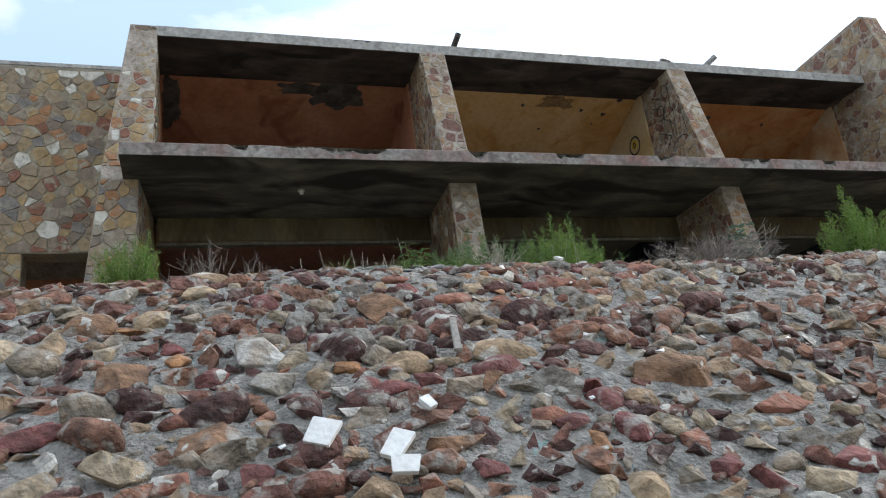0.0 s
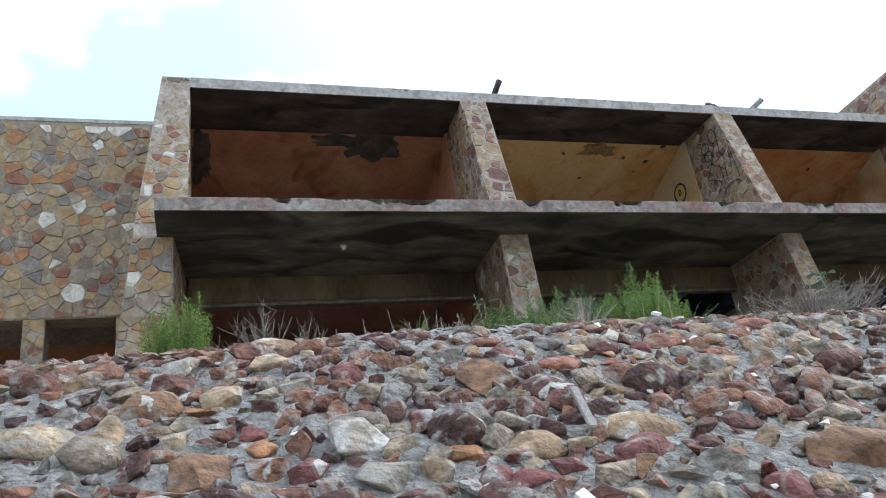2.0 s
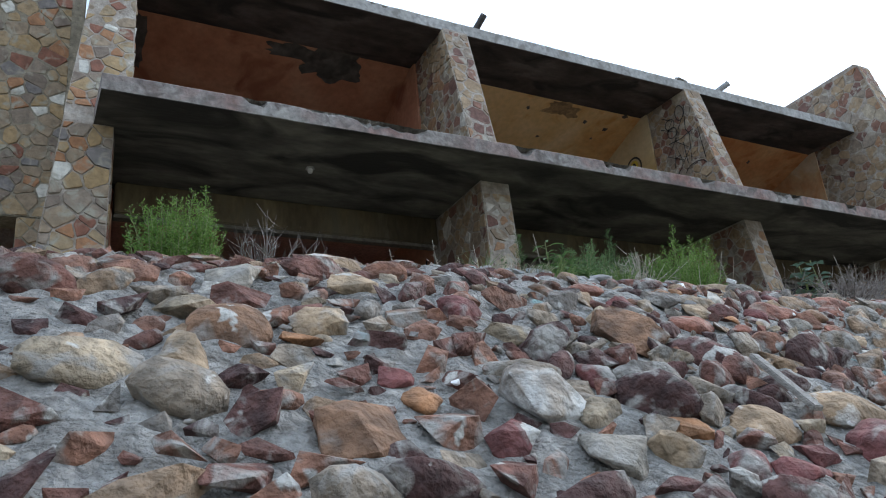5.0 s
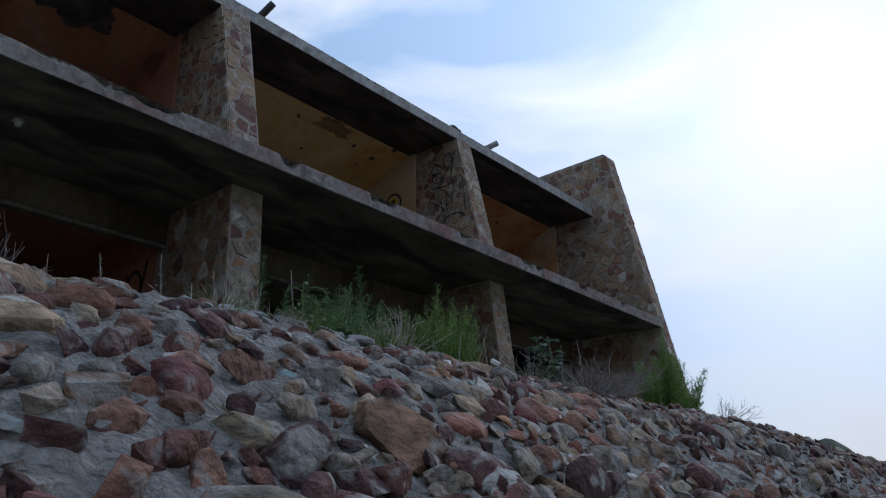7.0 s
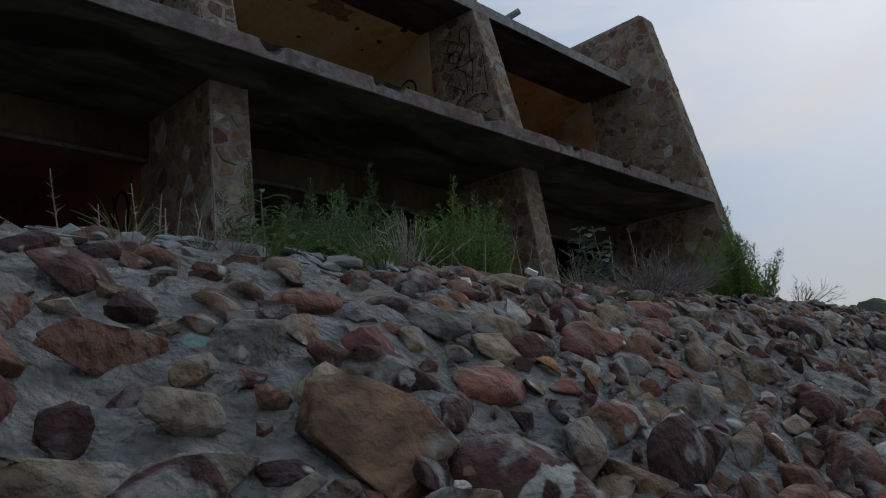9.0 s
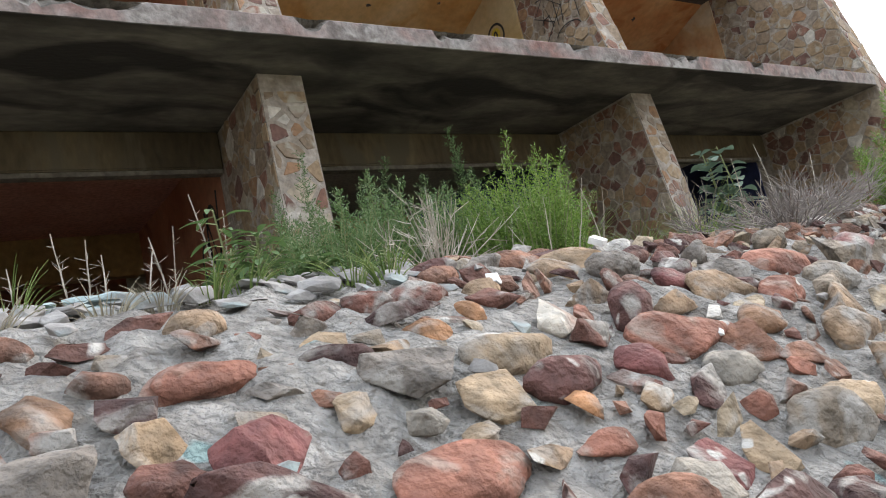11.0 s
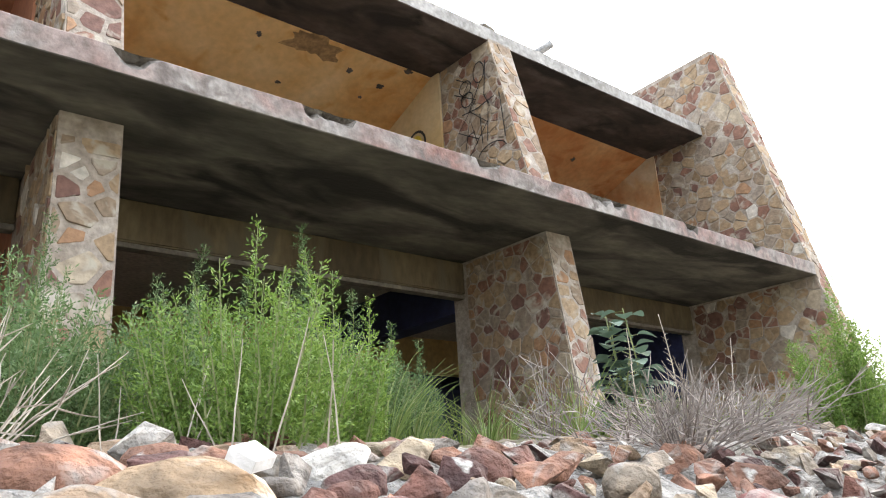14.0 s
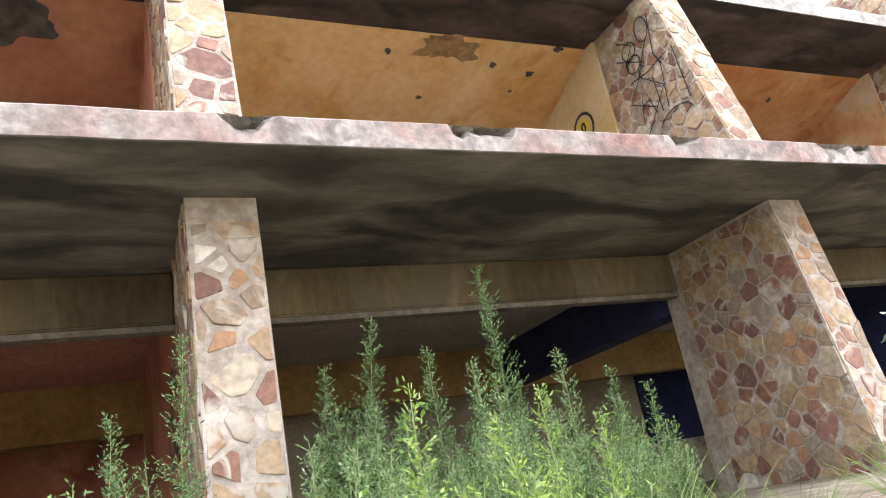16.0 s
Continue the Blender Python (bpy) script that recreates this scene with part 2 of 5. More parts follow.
# ---- builders ----
def mesh_object(name, verts, faces, mats, parent=None, label="", smooth=False, indices=None):
    me = bpy.data.meshes.new(name)
    me.from_pydata(verts, [], faces)
    for m in (mats if isinstance(mats, (list, tuple)) else [mats]):
        me.materials.append(m)
    if indices is not None:
        me.polygons.foreach_set("material_index", indices)
    if smooth:
        me.polygons.foreach_set("use_smooth", [True] * len(faces))
    me.update()
    ob = new(name, me)
    if parent is not None:
        ob.parent = parent
    if label:
        ob["label"] = label
    return ob


def box_data(x0, x1, y0, y1, z0, z1):
    v = [(x, y, z) for z in (z0, z1) for y in (y0, y1) for x in (x0, x1)]
    return v, [(0, 2, 3, 1), (4, 5, 7, 6), (0, 1, 5, 4), (2, 6, 7, 3), (0, 4, 6, 2), (1, 3, 7, 5)]


def box(name, x0, x1, y0, y1, z0, z1, mats, parent=None, label="", bevel=0.012):
    bm = bmesh.new()
    v, f = box_data(x0, x1, y0, y1, z0, z1)
    vs = [bm.verts.new(p) for p in v]
    for q in f:
        bm.faces.new([vs[i] for i in q])
    if bevel:
        bmesh.ops.bevel(bm, geom=bm.edges[:], offset=bevel, segments=2, affect="EDGES")
    bmesh.ops.recalc_face_normals(bm, faces=bm.faces)
    return part(name, bm, mats, parent, label)


def part(name, bm, mats, parent=None, label="", smooth=False):
    me = bpy.data.meshes.new(name)
    bm.to_mesh(me)
    bm.free()
    me.materials.append(mats)
    if smooth:
        me.polygons.foreach_set("use_smooth", [True] * len(me.polygons))
    ob = new(name, me)
    if parent is not None:
        ob.parent = parent
    if label:
        ob["label"] = label
    return ob


def prism(name, profile, x0, x1, mats, parent=None, label=""):
    """A (y, z) profile drawn out along x."""
    n = len(profile)
    v = [(x0, y, z) for y, z in profile] + [(x1, y, z) for y, z in profile]
    f = [tuple(range(n)), tuple(range(2 * n - 1, n - 1, -1))] + [(i, i + n, (i + 1) % n + n, (i + 1) % n) for i in range(n)]
    bm = bmesh.new()
    vs = [bm.verts.new(p) for p in v]
    for q in f:
        bm.faces.new([vs[i] for i in q])
    bmesh.ops.recalc_face_normals(bm, faces=bm.faces)
    return part(name, bm, mats, parent, label)


# ---- ground: bank of mortared stones, terrace, valley ----
PROFILE_Y = (-4000, -0.35, 0.25, 4.5, 4.95, 5.3, 5.8, 7.0, 30, 4000)
PROFILE_Z = (-0.4, 0.0, 0.38, 3.61, 3.89, 4.02, 4.1, 4.16, 4.3, 4.4)


def bank(x, y):
    """Height of the ground without its lumps."""
    z = sum(float(np.interp(y + d, PROFILE_Y, PROFILE_Z)) for d in (-0.12, -0.04, 0.04, 0.12)) / 4
    z += 0.03 * math.sin(x * 0.9 + 0.6) + 0.018 * (max(-1.5, min(x, 6)) - 2)
    if x > 10:
        z -= min(0.005 * (x - 10) ** 2, 14)
    return z


def lumps(x, y):
    a = noise.noise((x * 1.1, y * 1.3, 3.1)) * 0.035
    b = noise.noise((x * 5.0, y * 5.0, 7.7)) * 0.035 + noise.noise((x * 13.0, y * 13.0, 1.7)) * 0.03
    return a + b - 0.009


def axis(fine0, fine1, step, far0, far1):
    mid = list(np.arange(fine0, fine1 + 1e-6, step))
    up, d = [], step
    while (up[-1] if up else fine1) < far1:
        d *= 1.25
        up.append((up[-1] if up else fine1) + d)
    down, d = [], step
    while (down[-1] if down else fine0) > far0:
        d *= 1.25
        down.append((down[-1] if down else fine0) - d)
    return down[::-1] + mid + up


gx, gy = axis(-3.4, 9.0, 0.034, -3000, 3000), axis(1.4, 6.4, 0.034, -3000, 3000)
gv = []
for y in gy:
    for x in gx:
        near = 1.0 if (-8 < x < 25 and -2 < y < 8.2) else 0.0
        gv.append((x, y, bank(x, y) + near * lumps(x, y)))
W = len(gx)
gf = [(j * W + i, j * W + i + 1, (j + 1) * W + i + 1, (j + 1) * W + i) for j in range(len(gy) - 1) for i in range(W - 1)]
earth_mat = material("dry_earth", [(0.3, (0.13, 0.105, 0.075)), (0.5, (0.2, 0.165, 0.12)), (0.7, (0.28, 0.24, 0.18))], scale=2.5, rough=1.0, bump=0.8, bump_scale=14, relief=0.05,
                     grime=(0.13, 0.15, 0.07), grime_amount=0.3, grime_scale=0.8, fine=0.4)
edge = [0 if (-4.5 < gv[q[0]][0] < 17.5 and 0.15 < gv[q[0]][1] + 0.2 * noise.noise((gv[q[0]][0] * 2, 0, 0)) < 5.75) else 1 for q in gf]
ground = tagged(mesh_object("ground", gv, gf, [mortar_mat, earth_mat], smooth=True, indices=edge), "rough grey mortar bank rising to a terrace", "ground", kind="structure")

# ---- building ----
SOFFIT, DECK, ROOF0, ROOF1 = 6.45, 6.625, 8.97, 9.15
FLOOR = 4.22


def slab(name, x0, x1, y0, y1, z0, z1, chips, under, lip, label, rough):
    """A concrete slab whose front edge is worn and broken at the chips (x, half width, depth)."""
    xs = list(np.arange(x0, x1 - 0.02, 0.035)) + [x1]
    rows, hollow = [], []
    t = z1 - z0
    for x in xs:
        e = 0.008 + rough * (0.5 + noise.noise((x * 6, z0, 2))) ** 2
        g = 0.006 + 0.5 * rough * (0.5 + noise.noise((x * 5, z0, 9))) ** 2
        bite = 0.0
        for cx, half, depth in chips:
            k = max(0.0, 1 - abs(x - cx) / half)
            bite = max(bite, 0.7 * depth * min(1, 1.8 * k) * (0.75 + 0.7 * noise.noise((x * 22, cx, 4))))
        opened = min(1.0, bite / 0.05) * (0.8 + 0.5 * noise.noise((x * 9, z0, 12)))
        d = noise.noise((x * 3, z0, 5)) * 0.006
        y = y0 + d
        rows.append([(x, y1, z1), (x, y + 1.3 * e + 0.1 * bite, z1 - 0.04 * bite), (x, y + 0.55 * e + bite, z1 - 0.45 * e - 0.16 * t * opened),
                     (x, y + 0.05 * bite, z1 - 1.2 * e - 0.58 * t * opened), (x, y, z0 + min(g, 0.2 * t)), (x, y + g, z0), (x, y1, z0)])
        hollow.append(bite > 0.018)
    n = 7
    v = [p for r in rows for p in r]
    f, idx = [], []
    for i in range(len(rows) - 1):
        for k in range(n):
            f.append((i * n + k, i * n + (k + 1) % n, (i + 1) * n + (k + 1) % n, (i + 1) * n + k))
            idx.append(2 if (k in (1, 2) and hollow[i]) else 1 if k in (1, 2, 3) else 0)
    f += [tuple(range(n - 1, -1, -1)), tuple((len(rows) - 1) * n + k for k in range(n))]
    idx += [1, 1]
    return tagged(mesh_object(name, v, f, [under, lip, broken_mat], indices=idx), label, "slab", kind="structure")


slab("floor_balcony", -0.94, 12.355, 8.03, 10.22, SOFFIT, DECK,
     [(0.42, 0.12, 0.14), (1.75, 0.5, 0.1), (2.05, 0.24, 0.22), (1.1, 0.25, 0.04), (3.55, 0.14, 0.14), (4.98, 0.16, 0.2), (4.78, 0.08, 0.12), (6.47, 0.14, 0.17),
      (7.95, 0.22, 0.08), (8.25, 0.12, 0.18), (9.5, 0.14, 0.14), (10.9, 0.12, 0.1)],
     soffit_mat, lip_mat, "stained, shade-darkened concrete balcony slab with chipped pink paint", 0.003)
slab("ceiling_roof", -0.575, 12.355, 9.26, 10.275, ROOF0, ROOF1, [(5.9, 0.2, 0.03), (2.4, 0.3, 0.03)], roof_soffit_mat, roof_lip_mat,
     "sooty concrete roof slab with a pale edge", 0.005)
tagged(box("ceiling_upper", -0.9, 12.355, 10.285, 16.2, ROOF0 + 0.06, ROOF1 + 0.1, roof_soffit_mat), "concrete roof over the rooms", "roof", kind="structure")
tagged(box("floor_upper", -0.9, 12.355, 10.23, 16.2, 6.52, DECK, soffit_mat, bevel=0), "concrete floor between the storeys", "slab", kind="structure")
tagged(box("floor", -1.2, 12.7, 7.6, 16.2, FLOOR - 0.3, FLOOR, floor_mat), "dusty concrete floor of the ground storey", "floor", kind="structure")

FIN3_PROFILE = [(9.255, 9.0), (8.68, 6.45), (8.36, 3.9), (10.13, 3.9), (10.13, 9.0)]


def fin_body(name, x0, x1, profile, label):
    fin = prism(name, profile, x0, x1, joint_mat)
    return tagged(fin, label, "stone wall", group="cross walls of the facade", kind="structure")


def fin_rings(name, rings, label):
    """A cross wall from level rings (z, front left x, front right x, back left x, back right x, front y, back y)."""
    v, f = [], []
    for z, fl, fr, bl, br, y0, y1 in rings:
        v += [(fl, y0, z), (fr, y0, z), (br, y1, z), (bl, y1, z)]
    for k in range(len(rings) - 1):
        f += [(4 * k + i, 4 * k + 4 + i, 4 * k + 4 + (i + 1) % 4, 4 * k + (i + 1) % 4) for i in range(4)]
    f += [(0, 1, 2, 3), tuple(4 * len(rings) - 1 - i for i in range(4))]
    bm = bmesh.new()
    vs = [bm.verts.new(p) for p in v]
    for q in f:
        bm.faces.new([vs[i] for i in q])
    bmesh.ops.recalc_face_normals(bm, faces=bm.faces)
    return tagged(part(name, bm, joint_mat), label, "stone wall", group="cross walls of the facade", kind="structure")


fin1 = fin_rings("wall_cross_west", [(9.14, -0.92, -0.56, -0.92, -0.58, 9.27, 10.49), (6.62, -1.19, -0.61, -1.19, -0.6, 8.72, 10.49),
                                     (6.46, -1.2, -0.76, -1.2, -0.6, 8.69, 10.49), (3.9, -1.46, -0.8, -1.46, -0.6, 8.54, 10.49)],
                 "battered cross wall faced with tan rubble stone")
fin2 = fin_rings("wall_cross_middle", [(9.0, 3.35, 3.735, 3.37, 3.70, 9.255, 10.13), (6.45, 3.31, 3.71, 3.39, 3.70, 8.68, 10.13), (3.9, 3.29, 3.70, 3.39, 3.70, 8.54, 10.13)],
                 "battered cross wall faced with flagstones in pale mortar")
fin3 = fin_body("wall_cross_graffiti", 7.86, 8.215, FIN3_PROFILE, "battered flagstone cross wall with black graffiti")
fin4 = fin_body("wall_cross_east", 12.36, 12.70, [(8.85, 10.22), (8.93, 10.28), (12.0, 10.16), (12.0, 3.9), (7.49, 3.9)], "tall battered end wall faced with flagstones")

# upper rooms: painted ceilings and side walls, one colour to each bay
for nm, a, b, m, lab in (("red", -0.58, 3.37, red_plaster, "red-brown"), ("yellow", 3.70, 7.86, yellow_plaster, "yellow ochre"), ("orange", 8.20, 12.36, orange_plaster, "faded orange")):
    tagged(prism("ceiling_room_" + nm, [(10.28, 8.965), (15.6, 6.95), (15.6, 7.05), (10.28, 9.02)], a, b, m), lab + " painted sloping plaster ceiling", "ceiling", kind="structure")
    tagged(box("wall_room_" + nm + "_back", a, b, 15.6, 15.8, DECK, 7.0, m, bevel=0), lab + " painted back wall of the room", "wall", kind="structure")
for nm, a, b, m, lab in (("wall_room_red_side", 3.345, 3.53, red_plaster, "red-brown"), ("wall_room_yellow_west", 3.54, 3.725, yellow_plaster, "yellow ochre"),
                         ("wall_room_yellow_side", 7.84, 8.03, pale_plaster, "pale yellow"), ("wall_room_orange_west", 8.04, 8.22, orange_plaster, "faded orange"),
                         ("wall_room_orange_side", 12.335, 12.5, pale_orange_plaster, "bleached orange"), ("wall_room_red_west", -0.9, -0.56, red_plaster, "red-brown")):
    tagged(box(nm, a, b, 10.14, 15.6, DECK, 8.994, m, bevel=0), lab + " plaster side wall of an upper room", "wall", kind="structure")
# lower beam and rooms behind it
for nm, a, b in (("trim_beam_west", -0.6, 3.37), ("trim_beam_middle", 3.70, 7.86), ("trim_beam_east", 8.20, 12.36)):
    tagged(box(nm, a, b, 9.93, 10.13, 6.08, 6.445, ochre_beam, bevel=0.015), "ochre painted concrete beam, darkened for the shade under the balcony", "beam", kind="structure")
tagged(box("ceiling_maroon", -0.9, 3.53, 10.14, 15.0, 6.47, 6.52, maroon_ceiling, bevel=0), "maroon painted ceiling of the ground storey", "ceiling", kind="structure")
tagged(box("ceiling_grey", 3.53, 12.36, 10.14, 15.0, 6.47, 6.52, grey_ceiling, bevel=0), "grey painted ceiling of the ground storey", "ceiling", kind="structure")
tagged(box("trim_beam_inner", -0.9, 12.36, 13.5, 13.7, 5.9, 6.47, dull_yellow), "ochre painted beam inside the rooms", "beam", kind="structure")
tagged(box("trim_beam_navy", 7.88, 8.18, 10.14, 13.5, 5.92, 6.47, blue_paint), "navy blue painted ceiling beam", "beam", kind="structure")
tagged(box("wall_inner_red", 3.40, 3.66, 10.14, 13.5, FLOOR, 6.47, red_plaster), "red painted inner wall with dark scrawls", "wall", kind="structure")
tagged(box("wall_inner_navy", 12.33, 12.36, 10.15, 15.0, 5.14, 6.47, blue_paint, bevel=0), "navy blue painted inner wall above a cream dado", "wall", kind="structure")
tagged(box("wall_inner_dado", 12.325, 12.36, 10.15, 15.0, FLOOR, 5.136, cream_plaster, bevel=0), "cream painted lower part of the inner wall", "wall", kind="structure")
tagged(box("wall_inner_navy_back", 11.17, 12.32, 14.95, 14.996, 4.95, 6.46, blue_paint, bevel=0), "dark navy painted panel of the back wall", "wall", kind="structure")
tagged(box("wall_inner_back_red", -0.9, 3.5, 15.0, 15.2, FLOOR, 6.6, red_plaster, bevel=0), "dark red back wall of the ground storey", "wall", kind="structure")
tagged(box("wall_inner_back", 3.5, 12.4, 15.0, 15.2, FLOOR, 6.6, cream_plaster, bevel=0), "cream back wall of the ground storey", "wall", kind="structure")
tagged(box("wall_inner_west", -0.95, -0.6, 10.14, 15.0, FLOOR, 6.6, red_plaster, bevel=0), "red side wall of the ground storey", "wall", kind="structure")
tagged(box("wall_back", -9.0, 13.0, 16.2, 16.5, 3.9, 9.3, joint_mat, bevel=0), "plain rear wall closing the building", "wall", kind="structure")
for nm, a, b in (("trim_track_west", -0.6, 3.37), ("trim_track_middle", 3.70, 7.86), ("trim_track_east", 8.20, 12.36)):
    tagged(box(nm, a, b, 9.95, 10.07, 6.035, 6.078, strip_mat, bevel=0.004), "dull metal track of a missing sliding window", "window track", kind="structure")
# the wing to the west, with low openings
WING_Y, WING_TOP = 10.5, 9.15
tagged(box("wall_wing", -9.0, -1.0, WING_Y, WING_Y + 0.4, 6.15, WING_TOP, wing_joint_mat), "rubble stone wall of the west wing", "wall", kind="structure")
for nm, a, b in (("wall_wing_pier", -2.62, -2.36), ("wall_wing_pier_far", -4.6, -4.2), ("wall_wing_corner", -1.52, -1.0)):
    tagged(box(nm, a, b, WING_Y, WING_Y + 0.4, 4.0, 6.15, wing_joint_mat), "stone pier between low openings", "wall", kind="structure")
tagged(box("ceiling_wing", -9.0, -1.0, WING_Y, 16.2, WING_TOP, WING_TOP + 0.08, roof_lip_mat), "flat roof of the west wing", "roof", kind="structure")
tagged(box("wall_wing_inner", -9.0, -0.95, 12.4, 12.6, 4.0, 6.4, red_plaster, bevel=0), "dark plaster wall inside the wing", "wall", kind="structure")


# ---- far hills ----
def hill(name, cx, cy, length, height, turn, seed, label):
    n, m = 60, 14
    v = []
    for j in range(m):
        for i in range(n):
            u, w = i / (n - 1) * 2 - 1, j / (m - 1) * 2 - 1
            r = max(0.0, 1 - abs(u) ** 1.6) * max(0.0, 1 - w * w)
            h = height * r * (0.8 + 0.35 * noise.noise((u * 3, w * 2, seed)) + 0.12 * noise.noise((u * 11, w * 6, seed)))
            a = radians(turn)
            px, py = u * length, w * length * 0.35
            v.append((cx + px * math.cos(a) - py * math.sin(a), cy + px * math.sin(a) + py * math.cos(a), h - 16))
    f = [(j * n + i, j * n + i + 1, (j + 1) * n + i + 1, (j + 1) * n + i) for j in range(m - 1) for i in range(n - 1)]
    return tagged(mesh_object(name, v, f, hill_mat, smooth=True), label, "hill", kind="structure")


hill_mat = material("scrub_hillside", [(0.3, (0.05, 0.07, 0.045)), (0.6, (0.09, 0.11, 0.075)), (0.8, (0.14, 0.13, 0.1))], scale=0.02, rough=1.0, bump=0, fine=0.2, bump_scale=0.3)
hill("backdrop_hill", 900, 240, 190, 102, 96, 2.0, "distant scrub-covered hill")
hill("backdrop_ridge", 1300, -150, 700, 70, 95, 5.0, "low distant ridge")

# ---- stones of the bank ----
ico_bm = bmesh.new()
bmesh.ops.create_icosphere(ico_bm, subdivisions=2, radius=1)
ICO_V = np.array([v.co[:] for v in ico_bm.verts])
ICO_F = [tuple(v.index for v in f.verts) for f in ico_bm.faces]
ico_bm.free()
ico_bm = bmesh.new()
bmesh.ops.create_icosphere(ico_bm, subdivisions=3, radius=1)
ICO3_V = np.array([v.co[:] for v in ico_bm.verts])
ICO3_F = [tuple(v.index for v in f.verts) for f in ico_bm.faces]
ico_bm.free()
rng = np.random.default_rng(11)


def stone_shape(dirs, sharp, planes, r=rng):
    """A rounded, faceted convex stone of about unit size."""
    nrm = r.normal(size=(planes, 3))
    nrm /= np.linalg.norm(nrm, axis=1)[:, None]
    hgt = r.uniform(0.56, 1.0, planes)
    d = np.maximum(dirs @ nrm.T, 0) / hgt
    rad = (np.sum(d ** sharp, axis=1) + 1.0) ** (-1 / sharp)
    wob = np.array([noise.noise(Vector(p * 1.7) + Vector((float(nrm[0, 0]) * 9, float(nrm[0, 1]) * 9, 0))) for p in dirs])
    chip = np.array([noise.noise(Vector(p * 5.0) + Vector((3, float(nrm[0, 2]) * 9, 0))) for p in dirs])
    return dirs * (rad * (1 + 0.14 * wob + 0.05 * chip))[:, None]


def hull_stone(seed, points, edge, name, mat, fine=False):
    """A broken stone: the hull of a few points with its edges worn; fine: with an uneven, weathered surface."""
    r = np.random.default_rng(seed)
    p = r.normal(size=(points, 3))
    p /= np.linalg.norm(p, axis=1)[:, None]
    p *= r.uniform(0.82, 1.0, points)[:, None]
    bm = bmesh.new()
    for q in p:
        bm.verts.new(q)
    res = bmesh.ops.convex_hull(bm, input=bm.verts)
    bmesh.ops.delete(bm, geom=list({g for g in res["geom_unused"] + res["geom_interior"] if isinstance(g, bmesh.types.BMVert)}), context="VERTS")
    bmesh.ops.dissolve_limit(bm, angle_limit=radians(14), verts=bm.verts, edges=bm.edges)
    bmesh.ops.bevel(bm, geom=bm.edges[:], offset=edge, segments=2, affect="EDGES", profile=0.6)
    bmesh.ops.triangulate(bm, faces=[f for f in bm.faces if len(f.verts) > 4])
    bmesh.ops.recalc_face_normals(bm, faces=bm.faces)
    if fine:
        long_edges = [e for e in bm.edges if e.calc_length() > 0.3]
        bmesh.ops.subdivide_edges(bm, edges=long_edges, cuts=2, use_grid_fill=True)
        bmesh.ops.triangulate(bm, faces=bm.faces)
        bm.normal_update()
        for v in bm.verts:
            k = noise.noise(v.co * 2.1 + Vector((seed, 0, 0))) * 0.05 + noise.noise(v.co * 5.5 + Vector((0, seed, 0))) * 0.045
            v.co += v.normal * k
    me = bpy.data.meshes.new(name)
    bm.to_mesh(me)
    bm.free()
    me.polygons.foreach_set("use_smooth", [fine or f.area < 0.035 for f in me.polygons])
    if mat:
        me.materials.append(mat)
    return me


def bank_frame(x, y):
    """Place and axes on the bank: along it, up it, out of it."""
    e = 0.05
    z = bank(x, y)
    u = Vector((2 * e, 0, bank(x + e, y) - bank(x - e, y))).normalized()
    w = Vector((0, 2 * e, bank(x, y + e) - bank(x, y - e))).normalized()
    n = u.cross(w).normalized()
    return Vector((x, y, z)), u, n.cross(u), n


def stone_pose(x, y, size, out, spin, tip, lean=0.0):
    """The matrix of a stone bedded in the bank: size along, up and out of the bank; tip turns its flat side towards the level."""
    p, u, w, n = bank_frame(x, y)
    m = Matrix((u, w, n)).transposed().to_4x4()
    return Matrix.Translation(p + n * out) @ m @ Euler((radians(tip), radians(lean), radians(spin))).to_matrix().to_4x4() @ Matrix.Diagonal((*size, 1))


# singular stones that are larger or plainer to see than the rest
SINGLE = []


def cobble(x, y, a, b, c, mat, spin, seed, rounded=False):
    """One stone bedded in the mortar: half sizes along, up and out of the bank; water-worn or broken."""
    if rounded:
        me = bpy.data.meshes.new("cobble")
        me.from_pydata([tuple(p) for p in stone_shape(ICO3_V, 15 + seed % 8, 12, np.random.default_rng(seed))], [], ICO3_F)
        me.polygons.foreach_set("use_smooth", [True] * len(ICO3_F))
        me.materials.append(mat)
    else:
        me = hull_stone(seed, 11 + seed % 4, 0.03, "cobble", mat, True)
    c = min(c, 0.55 * min(a, b))
    ob = new("cobble", me)
    ob.matrix_world = stone_pose(x, y, (a * 1.1, b * 1.1, c * 1.2), 0.1 * c - (0.02 if y > 4.9 else 0), spin, 6)
    ob.parent = ground
    SINGLE.append((x, y, max(a, b)))


def stone_colour(name, c, patch=None, amount=0.0, patch_scale=4):
    d = tuple(k * 0.62 for k in c)
    l = tuple(min(1, k * 1.25) for k in c)
    return material(name, [(0.3, d), (0.5, c), (0.72, l)], scale=6, rough=0.85, bump=0.9, bump_scale=24, relief=0.045, mottle=0.3, grime=patch or DUST, grime_amount=amount or 0.16, grime_scale=patch_scale, fine=0.28,
                    spots=((0.5, 0.48, 0.44), 7, 0.66))


